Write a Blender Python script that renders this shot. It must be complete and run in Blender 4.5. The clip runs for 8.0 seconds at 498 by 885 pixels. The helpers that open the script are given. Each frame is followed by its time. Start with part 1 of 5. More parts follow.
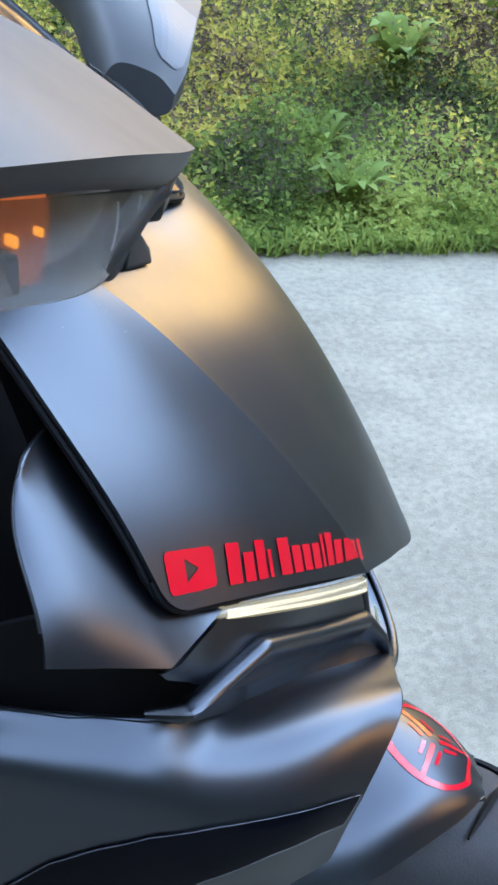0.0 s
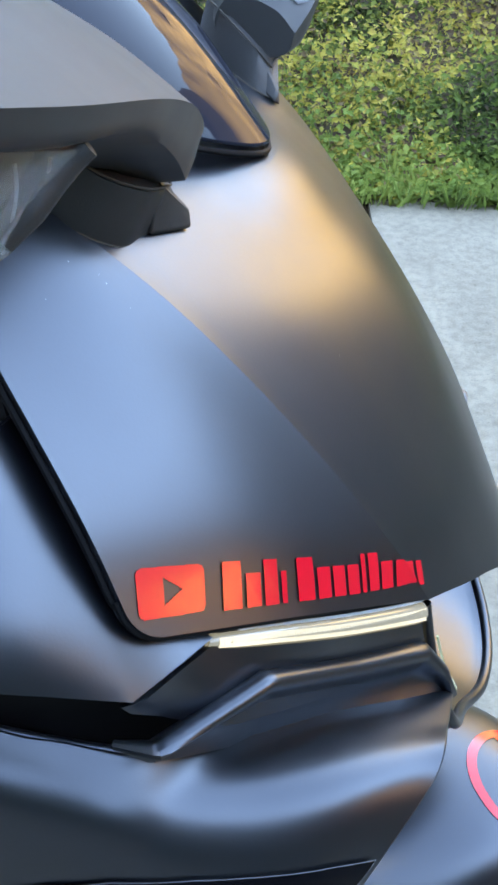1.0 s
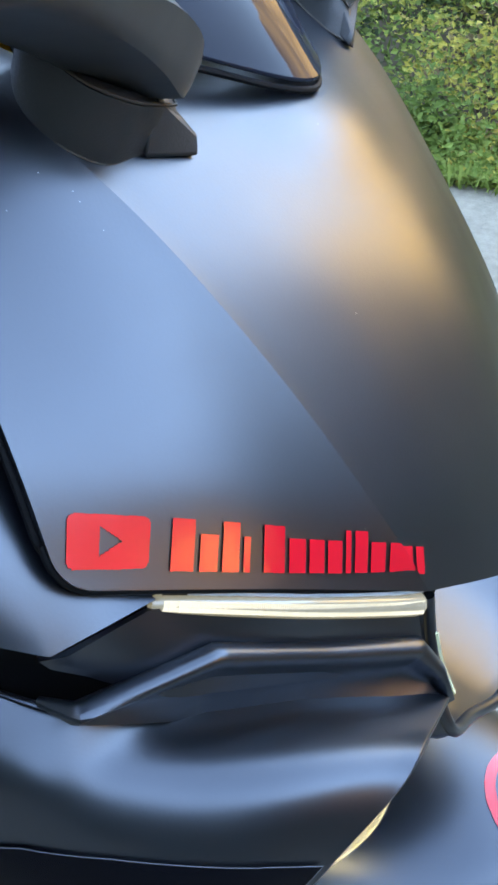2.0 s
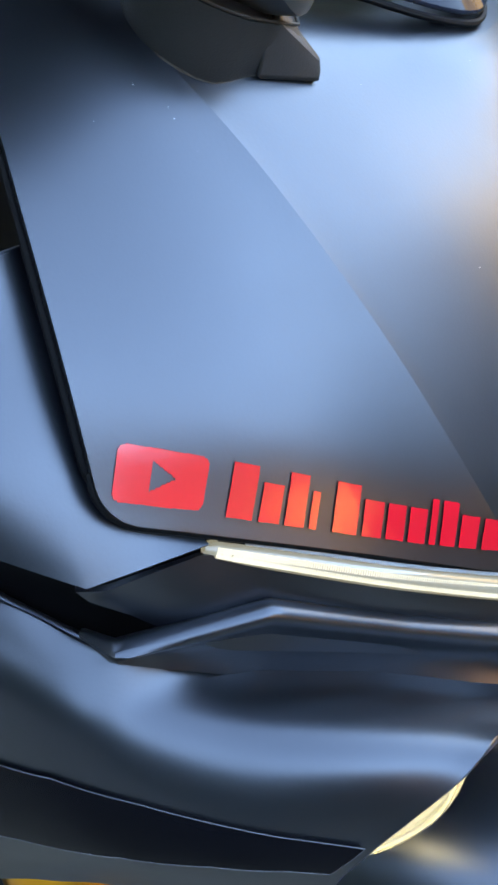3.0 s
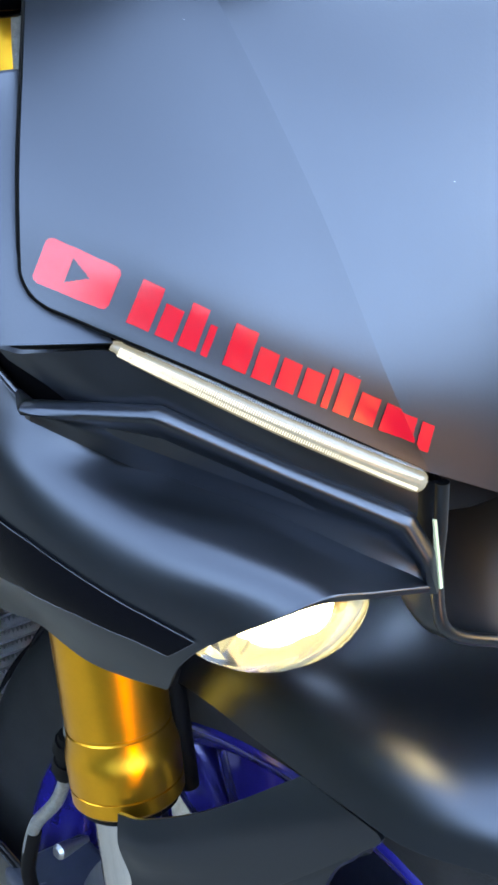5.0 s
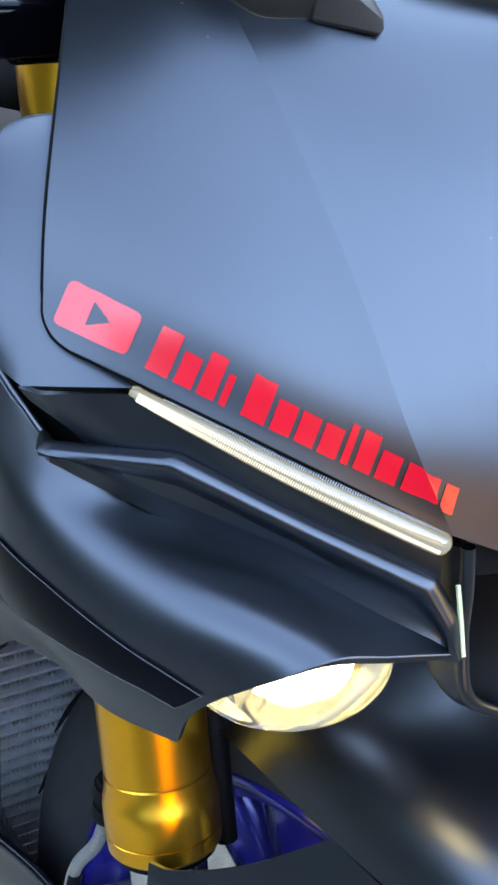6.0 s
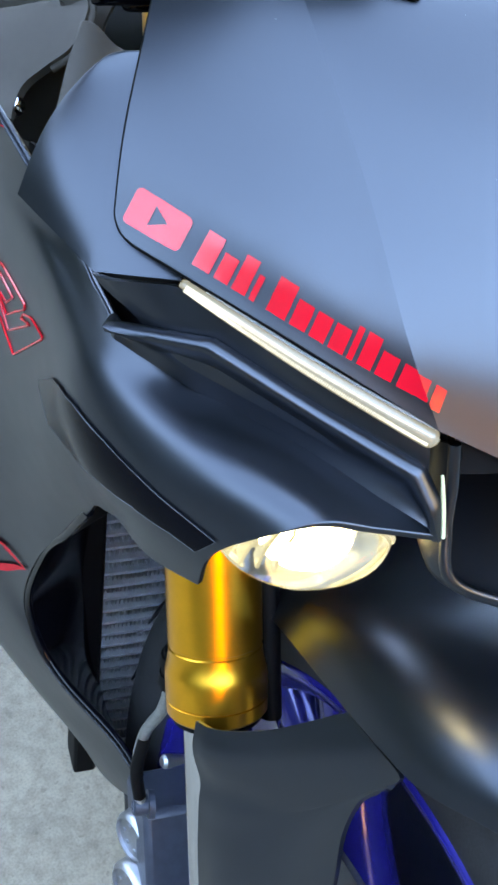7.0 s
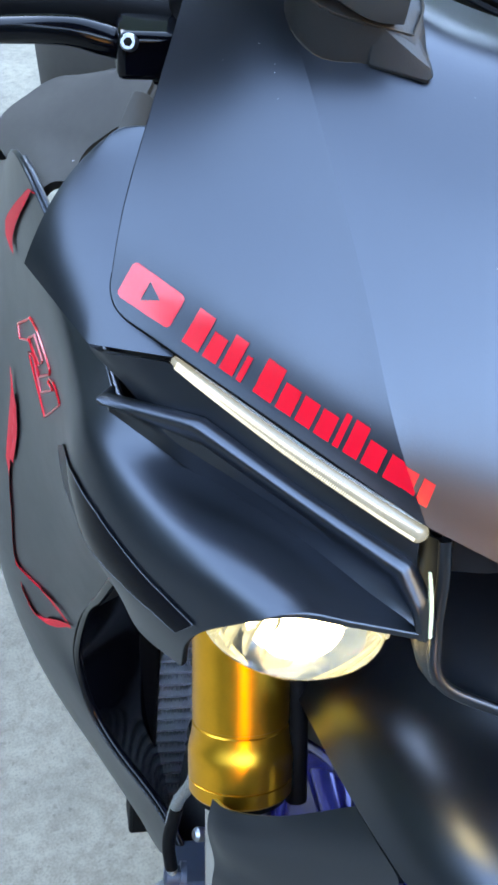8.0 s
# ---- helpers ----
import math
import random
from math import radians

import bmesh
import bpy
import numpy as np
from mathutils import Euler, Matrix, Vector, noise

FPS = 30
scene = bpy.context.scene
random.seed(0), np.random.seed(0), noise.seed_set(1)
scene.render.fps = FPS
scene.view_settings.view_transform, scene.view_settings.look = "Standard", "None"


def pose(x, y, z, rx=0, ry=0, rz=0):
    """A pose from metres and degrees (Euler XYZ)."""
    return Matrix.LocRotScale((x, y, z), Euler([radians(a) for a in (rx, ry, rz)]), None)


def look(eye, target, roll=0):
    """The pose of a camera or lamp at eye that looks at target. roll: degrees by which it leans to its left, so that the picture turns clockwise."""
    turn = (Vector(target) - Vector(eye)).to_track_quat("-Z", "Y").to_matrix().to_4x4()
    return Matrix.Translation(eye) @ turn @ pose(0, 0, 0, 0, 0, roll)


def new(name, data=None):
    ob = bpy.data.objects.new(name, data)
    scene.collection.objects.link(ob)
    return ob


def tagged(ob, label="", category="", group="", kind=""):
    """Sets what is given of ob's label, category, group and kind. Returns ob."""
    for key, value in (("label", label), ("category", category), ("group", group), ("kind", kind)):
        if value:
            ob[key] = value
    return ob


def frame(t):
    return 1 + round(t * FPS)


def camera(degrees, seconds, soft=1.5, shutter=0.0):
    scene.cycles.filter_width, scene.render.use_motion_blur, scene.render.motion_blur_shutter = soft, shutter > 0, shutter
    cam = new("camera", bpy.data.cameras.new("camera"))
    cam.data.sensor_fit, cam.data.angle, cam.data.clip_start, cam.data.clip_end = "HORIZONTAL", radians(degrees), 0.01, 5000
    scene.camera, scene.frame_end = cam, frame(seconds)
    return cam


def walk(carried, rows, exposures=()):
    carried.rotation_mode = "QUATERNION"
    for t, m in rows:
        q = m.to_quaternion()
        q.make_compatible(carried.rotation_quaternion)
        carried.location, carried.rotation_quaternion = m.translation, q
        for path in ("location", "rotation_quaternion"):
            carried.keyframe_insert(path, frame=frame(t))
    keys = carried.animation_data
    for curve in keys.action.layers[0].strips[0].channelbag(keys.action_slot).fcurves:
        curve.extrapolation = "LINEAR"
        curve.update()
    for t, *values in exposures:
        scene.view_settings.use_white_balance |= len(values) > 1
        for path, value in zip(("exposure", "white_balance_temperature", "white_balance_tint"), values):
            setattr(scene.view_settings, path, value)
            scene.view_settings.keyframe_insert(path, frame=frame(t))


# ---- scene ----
cam = camera(22.67, 8.0, soft=2.9)
PATH = [
    (0, pose(-0.0840, -0.4013, 1.1522, 57.217, -4.446, -1.151)),
    (0.5, pose(-0.0254, -0.3674, 1.1417, 55.269, -3.118, 6.198)),
    (1, pose(-0.0148, -0.3320, 1.1375, 53.842, -2.469, 10.785)),
    (1.2, pose(-0.0078, -0.3200, 1.1287, 53.895, -2.546, 11.872)),
    (2.3, pose(0.0397, -0.2867, 1.1094, 52.158, -2.889, 23.588)),
    (2.5, pose(0.0441, -0.2778, 1.1068, 51.948, -2.249, 26.083)),
    (3, pose(0.0591, -0.2656, 1.0979, 50.082, -2.184, 31.532)),
    (3.5, pose(0.1052, -0.2708, 1.1032, 49.842, -0.159, 41.096)),
    (4, pose(0.1556, -0.2719, 1.1187, 47.451, -2.031, 45.449)),
    (4.5, pose(0.1995, -0.2264, 1.1105, 46.570, -1.266, 55.369)),
    (4.7, pose(0.2119, -0.2147, 1.1083, 47.386, -1.172, 56.129)),
    (5.8, pose(0.2313, -0.1770, 1.1051, 50.388, 0.885, 62.378)),
    (6, pose(0.2334, -0.1710, 1.1041, 50.273, 0.868, 63.423)),
    (6.5, pose(0.2651, -0.1685, 1.1109, 50.058, 1.347, 68.332)),
    (7, pose(0.3312, -0.1502, 1.1278, 49.587, 1.654, 73.431)),
    (7.5, pose(0.3463, -0.1154, 1.1354, 50.541, 1.932, 76.877)),
    (8, pose(0.3297, -0.0855, 1.1266, 52.361, 3.403, 80.904)),
]
walk(cam, PATH, [(0, 6.13, 11250, 16), (1, 6.13, 11200, 16), (2.5, 6.08, 10600, 14), (3.2, 6.17, 10600, 14), (4, 6.24, 11500, 16), (4.6, 6.33, 11800, 16), (6, 6.27, 11300, 16), (7, 6.38, 11000, 15), (8, 6.40, 10800, 15)])

# ---- light ----
SUN_EL, SUN_AZ = radians(16), radians(-165)      # low evening sun, blocked by the added rear trees; azimuth counted from +x towards +y
world = bpy.data.worlds.new("world")
scene.world = world
world.use_nodes = True
wn = world.node_tree
sky = wn.nodes.new("ShaderNodeTexSky")
sky.sky_type, sky.sun_disc = "NISHITA", False
sky.sun_elevation, sky.sun_rotation = SUN_EL, radians(90) - SUN_AZ
sky.air_density, sky.dust_density, sky.ozone_density = 0.85, 0.2, 4.0
wn.links.new(sky.outputs[0], wn.nodes["Background"].inputs[0])
wn.nodes["Background"].inputs[1].default_value = 0.10
sun_data = bpy.data.lights.new("sun", "SUN")
sun_data.energy, sun_data.angle, sun_data.color = 4.0, radians(1.0), (1.0, 0.82, 0.54)
sun = new("sun", sun_data)
sun_dir = Vector((math.cos(SUN_EL) * math.cos(SUN_AZ), math.cos(SUN_EL) * math.sin(SUN_AZ), math.sin(SUN_EL)))
sun.matrix_world = look(sun_dir * 30, (0, 0, 0))


# ---- materials ----
def material(name, base, rough=0.5, metal=0.0, spec=0.5, var=0.0, scale=40.0, bump=0.0, bump_scale=300.0, rvar=0.0,
             second=None, coat=0.0, emit=None, strength=0.0, trans=0.0, ior=1.5, tint=(1, 1, 1)):
    m = bpy.data.materials.new(name)
    m.use_nodes = True
    nt = m.node_tree
    n, l = nt.nodes, nt.links
    p = n["Principled BSDF"]
    i = p.inputs
    i["Base Color"].default_value = (*base, 1)
    i["Roughness"].default_value, i["Metallic"].default_value = rough, metal
    i["Specular IOR Level"].default_value, i["IOR"].default_value = spec, ior
    i["Coat Weight"].default_value, i["Transmission Weight"].default_value = coat, trans
    i["Coat Roughness"].default_value = 0.08
    i["Specular Tint"].default_value = (*tint, 1)
    if emit:
        i["Emission Color"].default_value, i["Emission Strength"].default_value = (*emit, 1), strength
    tc = n.new("ShaderNodeTexCoord")

    def noise_tex(s, detail=4.0):
        t = n.new("ShaderNodeTexNoise")
        t.inputs["Scale"].default_value, t.inputs["Detail"].default_value = s, detail
        l.new(tc.outputs["Object"], t.inputs["Vector"])
        return t.outputs["Fac"]

    if var or second:
        a, b = noise_tex(scale), noise_tex(scale * 7.3)
        add = n.new("ShaderNodeMath")
        add.operation = "MULTIPLY_ADD"
        add.inputs[1].default_value = 0.4
        l.new(b, add.inputs[0])
        l.new(a, add.inputs[2])
        ramp = n.new("ShaderNodeValToRGB")
        dark = tuple(c * (1 - var) for c in base)
        light = second or tuple(min(1, c * (1 + var)) for c in base)
        ramp.color_ramp.elements[0].position, ramp.color_ramp.elements[1].position = 0.42, 0.98
        ramp.color_ramp.elements[0].color, ramp.color_ramp.elements[1].color = (*dark, 1), (*light, 1)
        l.new(add.outputs[0], ramp.inputs[0])
        l.new(ramp.outputs[0], i["Base Color"])
    if rvar:
        mr = n.new("ShaderNodeMapRange")
        mr.inputs["To Min"].default_value, mr.inputs["To Max"].default_value = rough - rvar, rough + rvar
        l.new(noise_tex(scale * 2.1), mr.inputs["Value"])
        l.new(mr.outputs[0], i["Roughness"])
    if bump:
        bn = n.new("ShaderNodeBump")
        bn.inputs["Strength"].default_value, bn.inputs["Distance"].default_value = bump, 0.002
        l.new(noise_tex(bump_scale, 8.0), bn.inputs["Height"])
        l.new(bn.outputs[0], i["Normal"])
    return m


PAINT = material("satin_black_paint", (0.0016, 0.0020, 0.0028), 0.33, spec=0.5, ior=1.64, tint=(0.78, 0.87, 1.0), var=0.12, scale=30, rvar=0.03, bump=0.02, bump_scale=900)
GREY = material("matte_grey_paint", (0.0205, 0.0205, 0.0205), 0.5, spec=0.34, var=0.1, scale=25, rvar=0.04)
DULLGREY = material("dull_grey_plastic", (0.046, 0.039, 0.032), 0.7, spec=0.16, var=0.12, scale=25, rvar=0.04)
MIRROR_PANEL = material("pale_grey_paint", (0.034, 0.035, 0.038), 0.46, spec=0.4, var=0.1, scale=25, rvar=0.04)
PLASTIC = material("textured_black_plastic", (0.0076, 0.007752, 0.008208), 0.55, spec=0.5, var=0.2, scale=60, bump=0.15, bump_scale=1500)
GLOSS = material("gloss_black_vinyl", (0.0015, 0.0018, 0.003), 0.12, spec=0.15, var=0.1, scale=40, rvar=0.03)
STRIPE = material("dark_gloss_film", (0.0012, 0.0015, 0.0026), 0.14, spec=0.12, ior=1.3, var=0.1, scale=40, rvar=0.03)
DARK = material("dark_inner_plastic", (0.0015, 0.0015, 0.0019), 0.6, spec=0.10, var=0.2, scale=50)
RUBBER = material("tyre_rubber", (0.0152, 0.0152, 0.01596), 0.75, spec=0.3, var=0.3, scale=60, bump=0.2, bump_scale=700)
GOLD = material("gold_anodised_aluminium", (0.86, 0.37, 0.035), 0.30, metal=1.0, var=0.06, scale=60, rvar=0.02)
CHROME = material("polished_steel", (0.5472, 0.5472, 0.5624), 0.12, metal=1.0, var=0.05, scale=90, rvar=0.03)
ALU = material("cast_aluminium", (0.3192, 0.3344, 0.3572), 0.4, metal=1.0, var=0.12, scale=120, bump=0.1, bump_scale=1200)
BLUE = material("metallic_blue_paint", (0.008, 0.014, 0.19), 0.2, metal=0.35, var=0.12, scale=50, coat=0.6)
CALIPER = material("dark_blue_grey_cast_metal", (0.0266, 0.0342, 0.0494), 0.45, metal=0.3, var=0.2, scale=120, bump=0.1, bump_scale=1500)
FILM_EDGE = material("cut_film_edge", (0.035, 0.037, 0.042), 0.4, var=0.3, scale=90)
RED = material("red_vinyl_film", (0.50, 0.0040, 0.012), 0.16, spec=0.5, var=0.06, scale=80, rvar=0.05)
DULLRED = material("dull_red_print", (0.55, 0.012, 0.022), 0.5, spec=0.15, var=0.08, scale=60)
SMOKED = material("smoked_windscreen", (0.010, 0.012, 0.018), 0.03, spec=0.25, ior=1.2, var=0.05, scale=40)
CLEAR = material("clear_lens", (0.95, 0.97, 0.95), 0.04, trans=1.0, ior=1.45, var=0.02, scale=50)
GUIDE = material("lit_light_guide", (0.1824, 0.171, 0.1368), 0.18, var=0.05, scale=200, emit=(0.78, 0.88, 0.82), strength=0.0125)
BAR = material("clear_light_bar", (0.0912, 0.0836, 0.0684), 0.12, var=0.1, scale=300, emit=(0.76, 0.88, 0.80), strength=0.0036)
MILKY = material("scuffed_clear_plastic", (0.42, 0.42, 0.41), 0.16, trans=0.82, ior=1.3, var=0.1, scale=60, rvar=0.05)
PALE = material("pale_reflector_plastic", (0.3192, 0.3192, 0.3116), 0.3, var=0.1, scale=90)
SLOT = material("yellowed_clear_plastic", (0.418, 0.3952, 0.228), 0.15, var=0.06, scale=120)
LAMP = material("lit_projector", (0.9, 0.9, 0.85), 0.15, var=0.02, scale=80, emit=(1.0, 0.93, 0.58), strength=0.45)
LITRIM = material("lit_lens_edge", (0.30, 0.30, 0.22), 0.2, var=0.1, scale=120, emit=(0.86, 0.90, 0.72), strength=0.0070)
REFLECT = material("lamp_reflector", (0.24, 0.27, 0.25), 0.14, metal=1.0, var=0.05, scale=80, emit=(0.80, 0.88, 0.68), strength=0.0085)
AMBER = material("amber_bulb", (0.9, 0.3, 0.03), 0.3, var=0.05, scale=80, emit=(1.0, 0.42, 0.05), strength=0.045)
AMBER_BOWL = material("orange_lamp_bowl", (0.35, 0.10, 0.05), 0.35, var=0.3, scale=160, emit=(1.0, 0.30, 0.14), strength=0.0050)
BRAID = material("steel_braided_hose", (0.2736, 0.2736, 0.2584), 0.35, metal=0.7, var=0.35, scale=400, bump=0.6, bump_scale=1400)


# ---- building tools ----
def catmull(points, n):
    """n points, evenly spread in parameter, on a smooth curve through the given ones."""
    p = np.array(points, float)
    if len(p) == 2:
        return p[0] + (p[1] - p[0]) * np.linspace(0, 1, n)[:, None]
    p = np.vstack([2 * p[0] - p[1], p, 2 * p[-1] - p[-2]])
    u = np.linspace(0, len(p) - 3, n)
    k = np.minimum(u.astype(int), len(p) - 4)
    f = (u - k)[:, None]
    a, b, c, d = p[k], p[k + 1], p[k + 2], p[k + 3]
    return 0.5 * (2 * b + (c - a) * f + (2 * a - 5 * b + 4 * c - d) * f ** 2 + (3 * b - a - 3 * c + d) * f ** 3)


def linear(points, n):
    p = np.array(points, float)
    u = np.linspace(0, len(p) - 1, n)
    k = np.minimum(u.astype(int), len(p) - 2)
    return p[k] + (p[k + 1] - p[k]) * (u - k)[:, None]


def patch(rows, nu, nv, across=catmull, along=catmull):
    """A grid of nv x nu points lofted through rows of control points."""
    g = np.array([across(r, nu) for r in rows])
    return np.stack([along(g[:, k], nv) for k in range(nu)], 1)


def smooth_patch(rows, heights, nu, nv):
    """A gently curved grid that follows rows of four control points without waves."""
    def terms(u, v):
        return np.stack([u ** i * v ** j for i in range(3) for j in range(4)], -1)
    u, v = np.meshgrid(np.linspace(0, 1, 4), heights)
    c = np.linalg.lstsq(terms(u.ravel(), v.ravel()), np.array(rows, float).reshape(-1, 3), rcond=None)[0]
    u, v = np.meshgrid(np.linspace(0, 1, nu), np.linspace(0, 1, nv))
    return terms(u, v) @ c


def relaxed(grid, rounds):
    """The grid with small waves taken out, its rim kept."""
    g = grid.copy()
    for k in range(2 * rounds):
        mean = (g[:-2, 1:-1] + g[2:, 1:-1] + g[1:-1, :-2] + g[1:-1, 2:]) / 4
        g[1:-1, 1:-1] += (mean - g[1:-1, 1:-1]) * (0.5 if k % 2 == 0 else -0.42)
    return g


def normals(grid):
    du, dv = np.gradient(grid, axis=1), np.gradient(grid, axis=0)
    n = np.cross(du, dv)
    return n / (np.linalg.norm(n, axis=2, keepdims=True) + 1e-12)


def sheet(bm, grid, thick=0.0, closed=False, skip=None):
    """Adds a grid as faces; with thick, a second skin behind it and a rim round it."""
    nv, nu = grid.shape[:2]
    front = [[bm.verts.new(c) for c in row] for row in grid]
    back = [[bm.verts.new(c) for c in row] for row in grid - normals(grid) * thick] if thick else None
    for j in range(nv - 1):
        for i in range(nu if closed else nu - 1):
            if skip and skip(i / (nu - 1), j / (nv - 1)):
                continue
            k = (i + 1) % nu
            bm.faces.new((front[j][i], front[j][k], front[j + 1][k], front[j + 1][i]))
            if back:
                bm.faces.new((back[j + 1][i], back[j + 1][k], back[j][k], back[j][i]))
    if back:
        ring = [(0, i) for i in range(nu)] + [(j, nu - 1) for j in range(1, nv)] + [(nv - 1, i) for i in range(nu - 2, -1, -1)] + [(j, 0) for j in range(nv - 2, 0, -1)]
        for a, b in zip(ring, ring[1:] + ring[:1]):
            bm.faces.new((front[b[0]][b[1]], front[a[0]][a[1]], back[a[0]][a[1]], back[b[0]][b[1]]))
    return bm


def tube(bm, points, radius, sides=12, cap=True, samples=None):
    """A round bar along a curve; radius may be one number or one for each control point."""
    pts = catmull(points, samples or (len(points) - 1) * 8 + 1) if len(points) > 2 else np.array(points, float)
    rad = np.interp(np.linspace(0, 1, len(pts)), np.linspace(0, 1, len(radius)), radius) if hasattr(radius, "__len__") else np.full(len(pts), radius)
    tan = np.gradient(pts, axis=0)
    ref = Vector((0.3, 0.2, 1.0))
    rings = []
    for c, t, r in zip(pts, tan, rad):
        t = Vector(t).normalized()
        x = (ref - t * ref.dot(t)).normalized()
        y = t.cross(x)
        ref = x
        rings.append([bm.verts.new(Vector(c) + (x * math.cos(a) + y * math.sin(a)) * r) for a in np.linspace(0, 2 * math.pi, sides, endpoint=False)])
    for a, b in zip(rings, rings[1:]):
        for k in range(sides):
            bm.faces.new((a[k], a[(k + 1) % sides], b[(k + 1) % sides], b[k]))
    if cap:
        bm.faces.new(rings[0][::-1])
        bm.faces.new(rings[-1])
    return bm


def lathe(bm, profile, matrix, sides=48):
    """A turned body: profile of (radius, height) about the z axis of matrix."""
    rings = [[bm.verts.new(matrix @ Vector((r * math.cos(a), r * math.sin(a), h))) for a in np.linspace(0, 2 * math.pi, sides, endpoint=False)] for r, h in profile]
    for a, b in zip(rings, rings[1:]):
        for k in range(sides):
            bm.faces.new((a[k], a[(k + 1) % sides], b[(k + 1) % sides], b[k]))
    bm.faces.new(rings[0][::-1])
    bm.faces.new(rings[-1])
    return bm


def lens_body(bm, profile, matrix, sides=56, power=1.6):
    """A turned body whose outline is a soft lozenge."""
    rings = []
    for r, h in profile:
        ring = []
        for a in np.linspace(0, 2 * math.pi, sides, endpoint=False):
            k = r / (abs(math.cos(a)) ** power + abs(math.sin(a)) ** power) ** (1 / power)
            ring.append(bm.verts.new(matrix @ Vector((k * math.cos(a), k * math.sin(a), h))))
        rings.append(ring)
    for a, b in zip(rings, rings[1:]):
        for k in range(sides):
            bm.faces.new((a[k], a[(k + 1) % sides], b[(k + 1) % sides], b[k]))
    bm.faces.new(rings[0][::-1])
    bm.faces.new(rings[-1])
    return bm


def block(bm, lo, hi, matrix=Matrix()):
    r = bmesh.ops.create_cube(bm, size=1)["verts"]
    for v in r:
        v.co = matrix @ Vector([(lo[k] + hi[k]) / 2 + v.co[k] * (hi[k] - lo[k]) for k in range(3)])
    return r


def finish(bm, angle=40):
    bmesh.ops.recalc_face_normals(bm, faces=bm.faces)
    me = bpy.data.meshes.new("mesh")
    bm.to_mesh(me)
    bm.free()
    for f in me.polygons:
        f.use_smooth = True
    me.set_sharp_from_angle(angle=radians(angle))
    return me


def part(name, bm, mat, parent=None, label="", bevel=0.0, angle=40):
    """Links a bmesh as one mesh object under its thing or part."""
    me = finish(bm, angle)
    me.name = name
    me.materials.append(mat)
    ob = new(name, me)
    if parent is not None:
        ob.parent = parent
    if label:
        ob["label"] = label
    if bevel:
        b = ob.modifiers.new("bevel", "BEVEL")
        b.width, b.segments, b.limit_method, b.angle_limit = bevel, 2, "ANGLE", radians(45)
    return ob


def axis_matrix(origin, direction):
    return Matrix.Translation(origin) @ Vector(direction).to_track_quat("Z", "Y").to_matrix().to_4x4()


# ---- ground ----
def flat(name, lo, hi, z, mat, cuts=1):
    bm = bmesh.new()
    xs, ys = np.linspace(lo[0], hi[0], cuts + 1), np.linspace(lo[1], hi[1], cuts + 1)
    sheet(bm, np.array([[(x, y, z) for x in xs] for y in ys]))
    return part(name, bm, mat)


def concrete_material():
    m = material("weathered_concrete", (0.27, 0.27, 0.262), 0.85, spec=0.3, bump=0.55, bump_scale=160)
    n, l = m.node_tree.nodes, m.node_tree.links
    tc = n.new("ShaderNodeTexCoord")
    last = None
    for scale, low, high, dark, light in ((1.7, 0.3, 0.75, 0.80, 1.10), (9, 0.35, 0.7, 0.84, 1.06), (60, 0.36, 0.62, 0.82, 1.05), (330, 0.35, 0.6, 0.84, 1.04), (130, 0.62, 0.70, 1.0, 0.72), (45, 0.64, 0.72, 1.0, 0.72), (21, 0.65, 0.75, 1.0, 0.72)):
        t, r, mul = n.new("ShaderNodeTexNoise"), n.new("ShaderNodeMapRange"), n.new("ShaderNodeMath")
        t.inputs["Scale"].default_value, t.inputs["Detail"].default_value = scale, 6.0
        l.new(tc.outputs["Object"], t.inputs["Vector"])
        for key, value in zip(("From Min", "From Max", "To Min", "To Max"), (low, high, dark, light)):
            r.inputs[key].default_value = value
        l.new(t.outputs["Fac"], r.inputs["Value"])
        mul.operation = "MULTIPLY"
        mul.inputs[1].default_value = 1.0
        l.new(r.outputs[0], mul.inputs[0])
        if last:
            l.new(last, mul.inputs[1])
        last = mul.outputs[0]
    mix = n.new("ShaderNodeVectorMath")
    mix.operation = "SCALE"
    mix.inputs[0].default_value = (0.180, 0.150, 0.110)
    l.new(last, mix.inputs["Scale"])
    l.new(mix.outputs[0], n["Principled BSDF"].inputs["Base Color"])
    return m


CONCRETE = concrete_material()
SOIL = material("dry_soil_and_litter", (0.050, 0.035, 0.020), 0.95, spec=0.2, var=0.5, scale=9, bump=0.8, bump_scale=60)
# the concrete is cut at AHEAD, out of view, to keep it from the nose's reflections
EDGE_Y, AHEAD = 2.13, 1.5
ALONG = pose(0, 0, 0, 0, 0, 10.8)      # the kerbless edge of the concrete runs at this angle to the motorcycle
# grass tone darkened for what the cowl reflects
GRASS = material("reflected_dark_grass", (0.018, 0.022, 0.009), 0.95, spec=0.1, var=0.5, second=(0.040, 0.032, 0.016), scale=3, bump=0.8, bump_scale=60)
ground = flat("ground", (-120, EDGE_Y), (120, 200), -0.02, GRASS)
ground.matrix_world = ALONG
tagged(ground, "rough dark grass and soil beyond the concrete", "ground", kind="structure")
road = flat("pavement", (-120, -200), (AHEAD, EDGE_Y), -0.014, SOIL)
road.matrix_world = ALONG
tagged(road, "weathered pale grey concrete pavement cast in slabs", "pavement", kind="structure")
# unseen dark ground added in place of pale concrete, for a darker nose
dark_ground_ahead = flat("ground", (AHEAD, -200), (120, EDGE_Y), -0.016, GRASS)
dark_ground_ahead.matrix_world = ALONG
tagged(dark_ground_ahead, "unseen dark grass added ahead to darken the nose's reflections", "ground", kind="structure")
JOINT = 0.222
